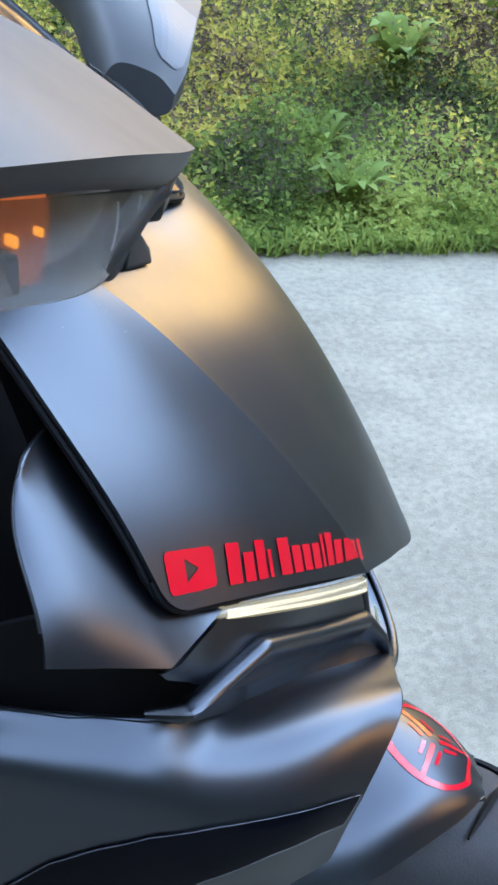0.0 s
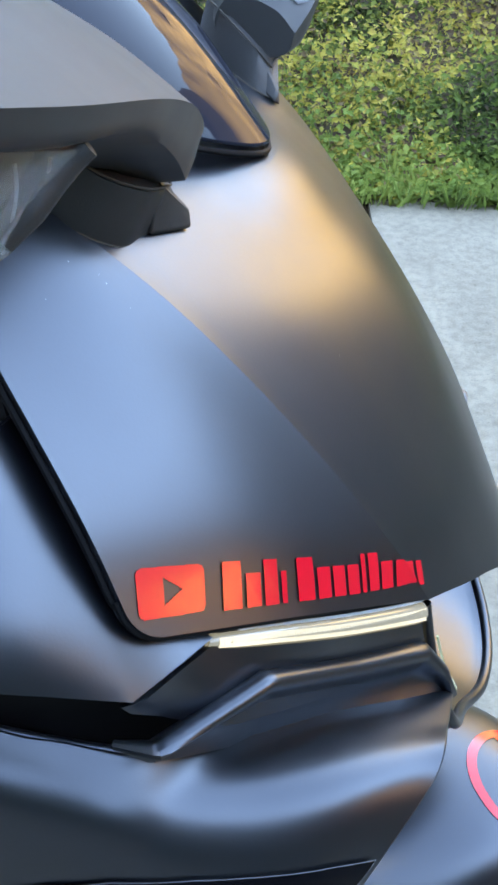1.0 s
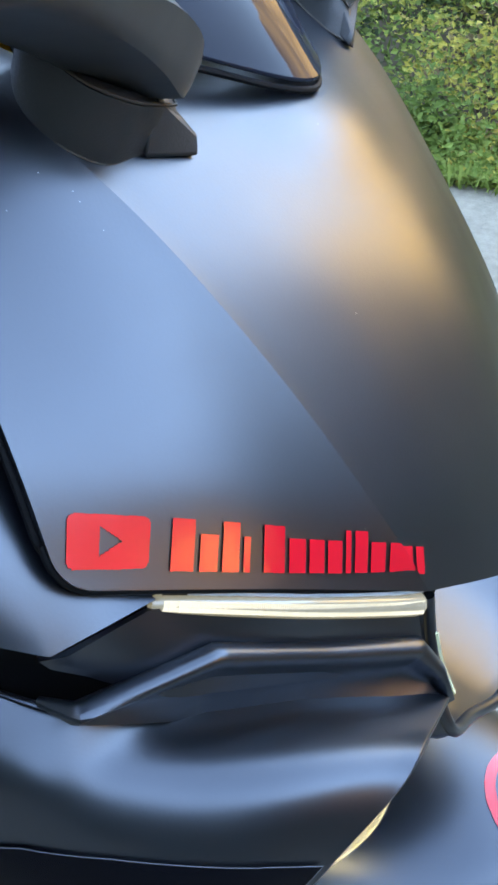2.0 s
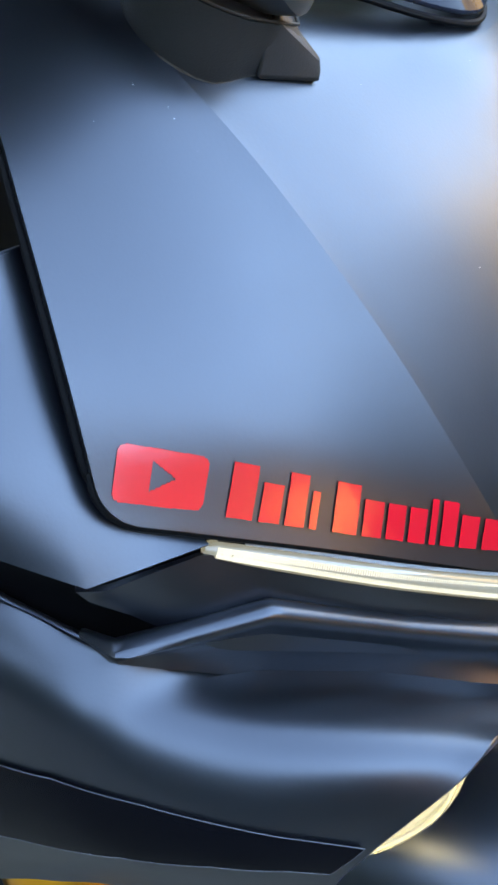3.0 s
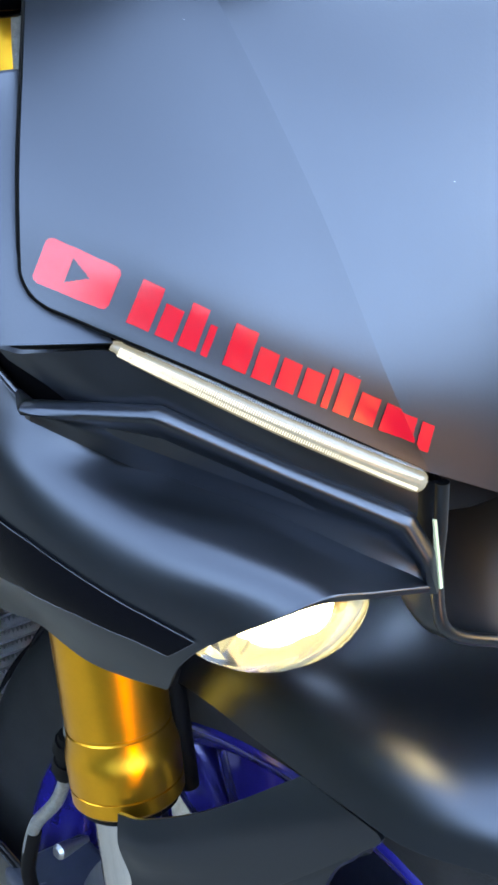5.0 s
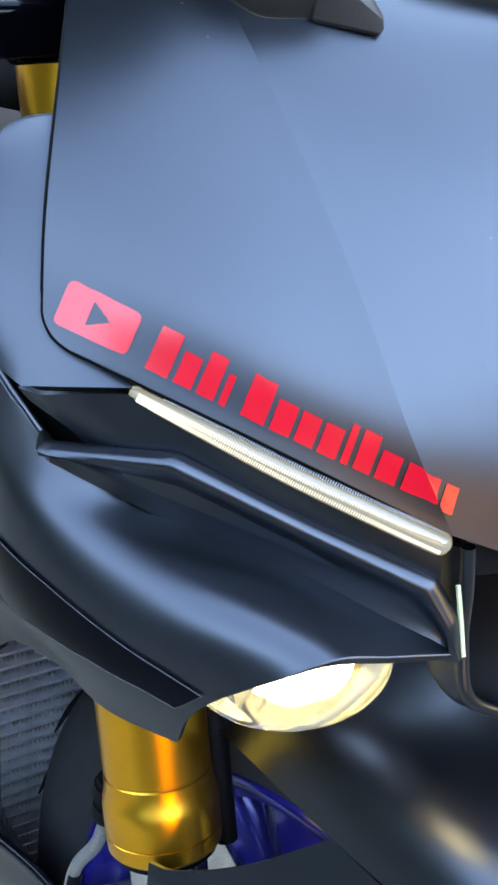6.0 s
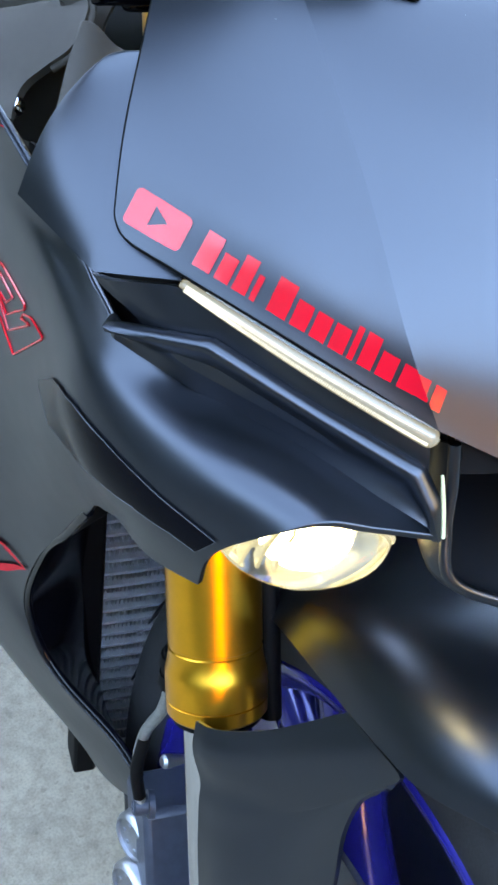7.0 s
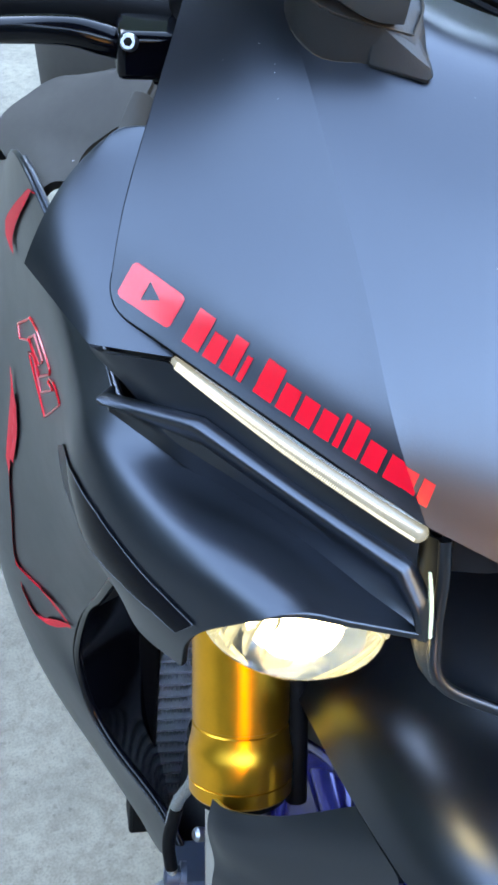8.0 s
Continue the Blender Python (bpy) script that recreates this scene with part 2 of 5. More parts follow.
for k in range(-5, 2):
    lo = -120 if k == -5 else JOINT + 2.6 * (k - 1) + 0.007
    hi = AHEAD if k == 1 else JOINT + 2.6 * k - 0.007
    for y0, y1 in ((-200, -1.9), (-1.886, EDGE_Y)):
        bm = bmesh.new()
        block(bm, (lo, y0, -0.10), (hi, y1, 0.0))
        part("concrete_slab", bm, CONCRETE, road)

# ---- the motorcycle ----
bike = new("motorcycle")
bike.empty_display_size = 0.2
bike.matrix_world = pose(0, 0, 0, -8, 0, 0) @ Matrix.Translation((0, 0, -0.06))
tagged(bike, "satin black sport motorcycle with gold fork leaning on its side stand", "motorcycle")

# upper cowl: rear edge, flank, ridge, top, centre line
LEVELS = [
    [(-0.082, -0.211, 0.922), (-0.037, -0.157, 0.902), (0.001, -0.100, 0.876), (0.023, -0.050, 0.8585), (0.0385, 0, 0.8435)],
    [(-0.100, -0.204, 0.953), (-0.056, -0.1595, 0.933), (-0.018, -0.112, 0.908), (0.0007, -0.060, 0.8993), (0.0132, 0, 0.8905)],
    [(-0.126, -0.191, 0.986), (-0.087, -0.1575, 0.971), (-0.053, -0.122, 0.951), (-0.0350, -0.066, 0.9487), (-0.0187, 0, 0.9406)],
    [(-0.150, -0.179, 1.015), (-0.1195, -0.1575, 1.006), (-0.093, -0.134, 0.993), (-0.0680, -0.070, 0.9846), (-0.0522, 0, 0.9795)],
    [(-0.178, -0.166, 1.048), (-0.154, -0.1555, 1.0385), (-0.134, -0.143, 1.025), (-0.1085, -0.070, 1.0115), (-0.0892, 0, 1.0078)],
    [(-0.215, -0.150, 1.085), (-0.194, -0.151, 1.072), (-0.175, -0.150, 1.055), (-0.165, -0.080, 1.020), (-0.150, 0, 1.005)],
]


def cowl_row(r, groove):
    side, top = catmull(r[:3], 15), catmull([r[2], r[3], r[4], (r[3][0], -r[3][1], r[3][2])], 22)[:15]
    beside_ridge = top[0] * 0.62 + top[1] * 0.38 - np.array((0.70, -0.15, 0.68)) * groove
    near = np.vstack([side, [beside_ridge], top[1:]])
    return np.vstack([near, (near * (1, -1, 1))[-2::-1]])


cowl = np.array([cowl_row(r, g) for r, g in zip(LEVELS, (0.0, 0.00007, 0.00012, 0.00012, 0.00010, 0.0))])
cowl = np.stack([catmull(cowl[:, k], 46) for k in range(cowl.shape[1])], 1)
cowl = np.concatenate([[cowl[j] + (cowl[j + 1] - cowl[j]) * f] for j in range(4) for f in (0, 0.2, 0.4, 0.6, 0.8)] + [cowl[4:]])
# rounded lower rear corners
corners = {}
for j in range(24):
    for row_end in (slice(0, 7), slice(None, -8, -1)):
        edge = cowl[j, row_end].copy()
        back = np.linalg.norm(edge[0] - corners.setdefault(str(row_end), edge[0]))
        cut = 0.009 - math.sqrt(max(0, 0.009 ** 2 - max(0, 0.009 - back) ** 2))
        way_in = (edge[-1] - edge[0]) / np.linalg.norm(edge[-1] - edge[0])
        cowl[j, row_end] = [e + way_in * cut * (1 - k / 6) for k, e in enumerate(edge)]
upper_cowl = part("upper_cowl", sheet(bmesh.new(), cowl, 0.005), PAINT, bike, "satin black nose cowl with a soft ridge on each flank", bevel=0.0012, angle=7)
inward = normals(cowl)
# black rubber seals whose colour also stands in for shade in the gap
for k in (0, -1):
    edge = [tuple(c - n * 0.0032 + np.array((-0.0006, 0, 0))) for c, n in zip(cowl[12:56:2, k], inward[12:56:2, k])]
    lower = [tuple(cowl[j, k] - inward[j, k] * 0.0022) for j in range(16, 0, -2)] + [tuple(cowl[0, i if k == 0 else -1 - i] - inward[0, k] * 0.0022) for i in range(12)]
    part("corner_seal_shade", tube(bmesh.new(), lower, 0.0013, 8, samples=60), DARK, upper_cowl, "black rubber edge seal, also standing in for the shadow gap")
    part("seal_and_gap_shade", tube(bmesh.new(), edge, [0.0002, 0.0010, 0.0013] + [0.0015] * 19, 8), DARK, upper_cowl, "black rubber edge seal, also standing in for the shadow gap")


def on_surface(ob, p, lift=0.0004, out=None):
    out = out or Vector((0.45, 0.65 if p[1] > 0 else -0.65, 0.40))
    ok, near_at, nrm, _ = ob.closest_point_on_mesh(Vector(p) + out * 0.010)
    return near_at + nrm * (lift if nrm.dot(out) > 0 else -lift)


def decal(name, ob, corners, mat, parent, label="", nu=6, nv=6, lift=0.0004, inside=None, out=None):
    """A thin film on a panel: four corners in order, laid onto the panel's surface."""
    a, b, c, d = [np.array(p, float) for p in corners]
    bm = bmesh.new()
    grid = [[bm.verts.new(on_surface(ob, (a * (1 - u) + b * u) * (1 - v) + (d * (1 - u) + c * u) * v, lift, out)) for u in np.linspace(0, 1, nu)] for v in np.linspace(0, 1, nv)]
    for j in range(nv - 1):
        for i in range(nu - 1):
            if inside is None or inside((i + 0.5) / (nu - 1), (j + 0.5) / (nv - 1)):
                bm.faces.new((grid[j][i], grid[j][i + 1], grid[j + 1][i + 1], grid[j + 1][i]))
    return part(name, bm, mat, parent, label)


# vinyl sticker: a rounded plate with a triangle, then two groups of plain bars
def plate(u, v):
    x, y = abs(u - 0.5) * 1.62, abs(v - 0.5)
    if math.hypot(max(0, x - 0.65), max(0, y - 0.34)) > 0.16:
        return False
    return not (0.39 < u < 0.66 and abs(v - 0.5) < 0.27 * (0.66 - u) / 0.27)


decal("sticker_plate", upper_cowl, [(-0.0786, -0.2065, 0.9281), (-0.0626, -0.1885, 0.9216), (-0.0656, -0.1820, 0.9338), (-0.0816, -0.2000, 0.9413)], RED, upper_cowl,
      "glossy red rounded vinyl plate with a cut-out triangle", 61, 41, inside=plate)
base_a, base_b = np.array((-0.0616, -0.1862, 0.9181)), np.array((0.0011, -0.1009, 0.8829))
top_a, top_b = np.array((-0.0639, -0.1797, 0.9313)), np.array((-0.0023, -0.0970, 0.8946))
bars = [(0.00, 0.070, 1.0), (0.088, 0.145, 0.72), (0.160, 0.215, 1.0), (0.230, 0.252, 0.72), (0.300, 0.375, 1.0), (0.392, 0.455, 0.74), (0.470, 0.530, 0.74),
        (0.545, 0.605, 0.74), (0.620, 0.643, 1.0), (0.660, 0.715, 1.0), (0.730, 0.795, 0.74), (0.815, 0.935, 0.74), (0.955, 1.0, 0.74)]
for lo, hi, tall in bars:
    q = [base_a + (base_b - base_a) * lo, base_a + (base_b - base_a) * hi]
    w = [top_a + (top_b - top_a) * lo, top_a + (top_b - top_a) * hi]
    decal("sticker_bar", upper_cowl, [q[0], q[1], q[1] + (w[1] - q[1]) * tall, q[0] + (w[0] - q[0]) * tall], RED, upper_cowl, nu=22, nv=22, lift=0.0006, out=Vector((0.62, -0.24, 0.40)) * 0.7)

# dust specks
bm = bmesh.new()
dust = random.Random(3)
for _ in range(20):
    j, i = dust.randrange(20, 54), dust.randrange(3, 40)
    c = Vector(cowl[j, i]) + Vector([dust.uniform(-0.004, 0.004) for _ in range(3)])
    r, turn_by = dust.uniform(0.00014, 0.00034), dust.uniform(0, 3)
    ring = [bm.verts.new(on_surface(upper_cowl, c + Vector((math.cos(a) * r, math.sin(a + turn_by) * r, -0.5 * math.cos(a) * r)), 0.0002)) for a in (0, 1.6, 3.1, 4.7)]
    bm.faces.new(ring)
part("dust_speck", bm, PALE, upper_cowl)["kind"] = "stuff"

# smoked windscreen
SCREEN = [
    [(-0.160, -0.096, 1.036), (-0.120, -0.058, 1.026), (-0.086, 0, 1.0125), (-0.120, 0.058, 1.026), (-0.160, 0.096, 1.036)],
    [(-0.185, -0.108, 1.056), (-0.140, -0.062, 1.0515), (-0.121, 0, 1.0505), (-0.140, 0.062, 1.0515), (-0.185, 0.108, 1.056)],
    [(-0.235, -0.122, 1.088), (-0.195, -0.068, 1.092), (-0.177, 0, 1.096), (-0.195, 0.068, 1.092), (-0.235, 0.122, 1.088)],
    [(-0.310, -0.130, 1.130), (-0.275, -0.075, 1.145), (-0.262, 0, 1.152), (-0.275, 0.075, 1.145), (-0.310, 0.130, 1.130)],
    [(-0.380, -0.110, 1.160), (-0.365, -0.060, 1.180), (-0.360, 0, 1.188), (-0.365, 0.060, 1.180), (-0.380, 0.110, 1.160)],
]
screen_grid = patch(SCREEN, 41, 30)
screen = part("windscreen", sheet(bmesh.new(), screen_grid, 0.002), SMOKED, bike, "smoked glossy windscreen", bevel=0.001)
part("screen_seal", tube(bmesh.new(), [tuple(p - np.array((0.001, 0, 0.0035))) for p in screen_grid[0][::4]], 0.0013, 8, samples=60), DARK, screen)

# inner carrier behind the panels
bm = bmesh.new()
for s in (1, -1):
    for p in ((0.000, 0.072, 0.850), (-0.055, 0.160, 0.880), (-0.100, 0.192, 0.895), (-0.125, 0.180, 0.945), (-0.150, 0.150, 0.985), (-0.060, 0.060, 0.940), (-0.040, 0.130, 0.825), (-0.030, 0.060, 0.830),
              (-0.120, 0.185, 0.815), (-0.200, 0.150, 0.860), (-0.200, 0.120, 0.990)):
        bm.verts.new((p[0], p[1] * s, p[2]))
bmesh.ops.convex_hull(bm, input=bm.verts)
part("inner_carrier", bm, DARK, bike, "dark plastic headlight carrier")

FORK = Vector((-0.407, 0, 0.9134))
for side in (1, -1):
    def both(pts):
        return [tuple(np.array(p) * (1, side, 1)) for p in pts]

    def at(p):
        return Vector((p[0], p[1] * side, p[2]))

    # side panel behind the cowl
    rows = [
        [(-0.065, -0.187, 0.9085), (-0.082, -0.2175, 0.9050), (-0.103, -0.2305, 0.9135), (-0.1235, -0.2425, 0.9205)],
        [(-0.070, -0.186, 0.913), (-0.0875, -0.2155, 0.9125), (-0.106, -0.2290, 0.9205), (-0.1255, -0.2405, 0.9270)],
        [(-0.082, -0.186, 0.922), (-0.098, -0.211, 0.929), (-0.112, -0.2245, 0.936), (-0.1290, -0.2350, 0.9395)],
        [(-0.102, -0.178, 0.948), (-0.114, -0.198, 0.953), (-0.125, -0.213, 0.954), (-0.1350, -0.2245, 0.9550)],
        [(-0.112, -0.172, 0.960), (-0.121, -0.192, 0.965), (-0.130, -0.207, 0.9635), (-0.1360, -0.2170, 0.9625)],
        [(-0.122, -0.165, 0.972), (-0.127, -0.184, 0.975), (-0.131, -0.200, 0.971), (-0.1325, -0.2090, 0.9680)],
    ]
    for r, cut in zip(rows, (0.15, 0.18, 0.25, 0.38, 0.42, 0.32)):
        r[3] = tuple(np.array(r[3]) * (1 - cut) + np.array(r[2]) * cut)
    grid = smooth_patch([both(r) for r in rows], (0, 0.10, 0.33, 0.70, 0.86, 1), 25, 26)
    edge = linear(both(rows[0]), 25)
    off_edge = edge - grid[0]
    for k in range(16):
        grid[k] += off_edge * (1 - k / 16) ** 2
    side_panel = part("side_panel", sheet(bmesh.new(), grid, 0.0012 * side), PAINT, bike, "satin black side panel")
    border = [tuple(p) for p in grid[4:, -1]] + [tuple(p) for p in grid[-1, -2::-1]]
    part("panel_edge", tube(bmesh.new(), border, 0.0009, 8, samples=2 * len(border)), PAINT, side_panel)
    # recess under the light strip
    rows = [
        [(-0.086, -0.2165, 0.9030), (-0.080, -0.2110, 0.9030), (-0.066, -0.1870, 0.9065), (-0.035, -0.152, 0.894), (-0.004, -0.100, 0.870)],
        [(-0.085, -0.2150, 0.9005), (-0.078, -0.2060, 0.8965), (-0.062, -0.188, 0.892), (-0.033, -0.150, 0.880), (0.000, -0.100, 0.858)],
        [(-0.084, -0.2135, 0.8985), (-0.075, -0.2010, 0.8890), (-0.058, -0.186, 0.876), (-0.033, -0.148, 0.862), (0.002, -0.098, 0.843)],
    ]
    part("light_recess", sheet(bmesh.new(), patch([both(r) for r in rows], 26, 10, across=linear), 0.002 * side), PAINT, bike)
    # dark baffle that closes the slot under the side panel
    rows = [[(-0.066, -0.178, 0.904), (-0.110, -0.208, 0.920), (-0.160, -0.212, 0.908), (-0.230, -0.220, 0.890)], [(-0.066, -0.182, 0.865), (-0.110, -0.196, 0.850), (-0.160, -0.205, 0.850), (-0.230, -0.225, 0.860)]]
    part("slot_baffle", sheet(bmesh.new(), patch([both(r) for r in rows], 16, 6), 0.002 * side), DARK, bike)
    # light strip: ribbed guide in a clear bar
    line = catmull(both([(-0.0665, -0.1868, 0.9070), (-0.050, -0.170, 0.9005), (-0.029, -0.1445, 0.8895), (-0.010, -0.115, 0.8765), (-0.001, -0.098, 0.8690)]), 60)
    bm = bmesh.new()
    rad = np.linspace(0.0029, 0.0044, 60)
    rad[:5] = [0.0017, 0.0025, 0.0028, 0.0029, 0.0029]
    rad[-4:] = [0.0044, 0.0042, 0.0034, 0.0012]
    tube(bm, line, rad, 10, samples=60)
    strip = part("daytime_light", bm, BAR, bike, "lit clear daytime running light strip")
    bm = bmesh.new()
    teeth, shelf_line = bmesh.new(), []
    for k in range(2, 57):
        for f in (0.0, 0.33, 0.67):
            c = line[k] * (1 - f) + line[k + 1] * f
            t = Vector(line[k + 1] - line[k]).normalized()
            out = Vector((0.62, -0.45 * side, 0.3)).normalized()
            up = t.cross(out).normalized() * side
            m = Matrix((t, up, out)).transposed().to_4x4()
            m.translation = Vector(c) + out * (0.80 * rad[k])
            block(bm, (-0.00024, -0.45 * rad[k], 0), (0.00024, 0.62 * rad[k], 0.0006), m)
            if k > 6:
                m.translation = Vector(c) - up * (1.12 * rad[k]) + out * (0.35 * rad[k])
                block(teeth, (-0.00016, -0.0005, 0), (0.00016, 0.0005, 0.0012), m)
            if f == 0:
                shelf_line.append(tuple(Vector(c) - up * (1.12 * rad[k]) + out * (0.15 * rad[k])))
    part("serration", teeth, PALE, strip)["kind"] = "stuff"
    part("bar_edge", tube(bmesh.new(), shelf_line, 0.0011, 8, samples=110), DARK, strip, "dark toothed edge of the light strip")
    part("light_rib", bm, GUIDE, strip)["kind"] = "stuff"
    # brow: dished ledge between its upper rim and lower crease
    rim = [(-0.087, -0.2106, 0.8828), (-0.074, -0.2135, 0.8850), (-0.047, -0.180, 0.891), (-0.022, -0.142, 0.873), (0.003, -0.106, 0.858), (0.011, -0.100, 0.846), (0.016, -0.098, 0.833)]
    low = [(-0.087, -0.2090, 0.8770), (-0.0765, -0.2095, 0.8770), (-0.0535, -0.166, 0.853), (-0.030, -0.1405, 0.846), (-0.004, -0.118, 0.839), (0.006, -0.107, 0.836), (0.015, -0.098, 0.831)]
    lip = [np.array(p) for p in rim]
    fold = [[tuple(p + (-0.0040, 0.0050, -0.0030)) for p in lip], [tuple(p + (-0.0016, 0.0022, -0.0002)) for p in lip], [tuple(p + (0.0004, -0.0006, -0.0006)) for p in lip],
            [tuple(p * 0.88 + np.array(q) * 0.12 + (0.0006, -0.0010, 0)) for p, q in zip(lip, low)], [tuple((p + np.array(q)) / 2 + (-0.002, 0.002, 0)) for p, q in zip(lip, low)], low]
    for r in fold:
        r[0] = (-0.0900, -0.2075, 0.8785)
    bm = bmesh.new()
    sheet(bm, patch([both(r) for r in fold], 85, 21, across=linear), 0.0015 * side)
    part("brow", bm, PAINT, bike, "satin black dished ledge over the headlight")
    # side fairing from the headlight back
    rows = [
        [(0.016, -0.098, 0.832), (0.0142, -0.1265, 0.8393), (0.012, -0.15, 0.844), (-0.0025, -0.174, 0.827), (-0.0105, -0.1815, 0.813), (-0.016, -0.182, 0.794)],
        [(-0.0225, -0.1305, 0.8440), (-0.0198, -0.157, 0.849), (-0.0183, -0.177, 0.849), (-0.028, -0.1945, 0.832), (-0.035, -0.2, 0.816), (-0.045, -0.196, 0.786)],
        [(-0.0540, -0.1635, 0.8535), (-0.0508, -0.1835, 0.8545), (-0.0490, -0.1975, 0.8505), (-0.055, -0.2095, 0.835), (-0.062, -0.2125, 0.8125), (-0.075, -0.202, 0.781)],
        [(-0.0680, -0.1850, 0.8615), (-0.0690, -0.1985, 0.8590), (-0.071, -0.2105, 0.8530), (-0.077, -0.2185, 0.835), (-0.083, -0.2165, 0.806), (-0.096, -0.203, 0.768)],
        [(-0.0845, -0.2025, 0.8725), (-0.087, -0.2110, 0.8660), (-0.090, -0.2190, 0.8555), (-0.098, -0.2225, 0.832), (-0.106, -0.218, 0.797), (-0.118, -0.203, 0.752)],
        [(-0.112, -0.2075, 0.876), (-0.116, -0.2140, 0.8690), (-0.122, -0.2215, 0.8570), (-0.135, -0.2235, 0.814), (-0.148, -0.2195, 0.77), (-0.165, -0.198, 0.705)],
        [(-0.15, -0.214, 0.884), (-0.156, -0.2195, 0.875), (-0.165, -0.2265, 0.860), (-0.195, -0.2290, 0.775), (-0.218, -0.224, 0.71), (-0.24, -0.211, 0.605)],
        [(-0.235, -0.24, 0.914), (-0.2435, -0.2405, 0.882), (-0.252, -0.241, 0.85), (-0.272, -0.247, 0.75), (-0.29, -0.247, 0.64), (-0.29, -0.214, 0.516)],
        [(-0.33, -0.248, 0.87), (-0.335, -0.253, 0.835), (-0.34, -0.258, 0.8), (-0.35, -0.27, 0.69), (-0.35, -0.264, 0.56), (-0.29, -0.206, 0.469)],
        [(-0.45, -0.262, 0.82), (-0.45, -0.267, 0.78), (-0.45, -0.272, 0.74), (-0.44, -0.274, 0.6), (-0.39, -0.247, 0.43), (-0.27, -0.189, 0.441)],
        [(-0.58, -0.262, 0.78), (-0.575, -0.265, 0.73), (-0.57, -0.268, 0.68), (-0.53, -0.262, 0.5), (-0.375, -0.214, 0.362), (-0.23, -0.155, 0.41)],
        [(-0.72, -0.222, 0.73), (-0.71, -0.2285, 0.665), (-0.7, -0.235, 0.6), (-0.62, -0.22, 0.4), (-0.33, -0.165, 0.31), (-0.19, -0.134, 0.375)],
    ]
    grid = relaxed(patch([both(r) for r in rows], 46, 100), 90)
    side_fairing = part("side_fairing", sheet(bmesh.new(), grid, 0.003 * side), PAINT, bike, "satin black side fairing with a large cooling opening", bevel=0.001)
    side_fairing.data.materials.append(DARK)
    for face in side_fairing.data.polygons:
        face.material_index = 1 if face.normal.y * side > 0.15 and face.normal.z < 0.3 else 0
    part("fairing_rim", tube(bmesh.new(), [tuple(p) for p in grid[35:64, 0]], 0.0016, 10, samples=58), PAINT, side_fairing)
    # dark gloss film along the fairing's lower front
    upper = both([(-0.150, -0.226, 0.806), (-0.122, -0.225, 0.827), (-0.105, -0.223, 0.834), (-0.087, -0.2215, 0.838), (-0.061, -0.214, 0.837), (-0.037, -0.201, 0.833), (-0.019, -0.189, 0.829), (-0.006, -0.179, 0.825)])
    lower = both([(-0.151, -0.226, 0.802), (-0.138, -0.223, 0.787), (-0.110, -0.219, 0.796), (-0.088, -0.218, 0.804), (-0.066, -0.2155, 0.812), (-0.041, -0.206, 0.816), (-0.022, -0.194, 0.816), (-0.012, -0.1855, 0.814)])
    bm = bmesh.new()
    a, b = linear(upper, 85), linear(lower, 85)
    outward = Vector((0.35, -0.9 * side, 0.2))
    grid = [[bm.verts.new(on_surface(side_fairing, a[i] * (1 - v) + b[i] * v, 0.0012, outward * 0.6)) for i in range(85)] for v in np.linspace(0, 1, 13)]
    for j in range(12):
        for i in range(84):
            bm.faces.new((grid[j][i], grid[j][i + 1], grid[j + 1][i + 1], grid[j + 1][i]))
    edge = [tuple(v.co) for v in grid[0]] + [tuple(row[-1].co) for row in grid[1:]] + [tuple(v.co) for v in grid[-1][-2::-1]]
    stripe = part("gloss_stripe", bm, STRIPE, side_fairing, "gloss black vinyl stripe with a pointed end")
    part("film_edge", tube(bmesh.new(), edge, 0.00016, 5, samples=len(edge)), FILM_EDGE, stripe, "pale cut edge of the vinyl film")
    # red outline and arrow prints further back
    for loop in ([(-0.255, -0.242, 0.81), (-0.224, -0.236, 0.832), (-0.208, -0.233, 0.835), (-0.174, -0.228, 0.833), (-0.176, -0.229, 0.829), (-0.204, -0.234, 0.809), (-0.226, -0.237, 0.817), (-0.251, -0.242, 0.803)],
                 [(-0.229, -0.237, 0.817), (-0.214, -0.234, 0.828), (-0.194, -0.231, 0.825), (-0.204, -0.233, 0.816)],
                 [(-0.229, -0.238, 0.808), (-0.217, -0.235, 0.813), (-0.203, -0.233, 0.8), (-0.167, -0.228, 0.826), (-0.181, -0.23, 0.821), (-0.177, -0.229, 0.826), (-0.164, -0.227, 0.832), (-0.145, -0.225, 0.834), (-0.147, -0.226, 0.831), (-0.197, -0.232, 0.789)]):
        bm = bmesh.new()
        pts = [tuple(on_surface(side_fairing, p, 0.0003, outward * 0.3)) for p in linear(both(loop + loop[:1]), 8 * len(loop) + 1)]
        tube(bm, pts, 0.0008, 6, samples=len(pts))
        part("outline_print", bm, RED, side_fairing, "thin red outlined block print")
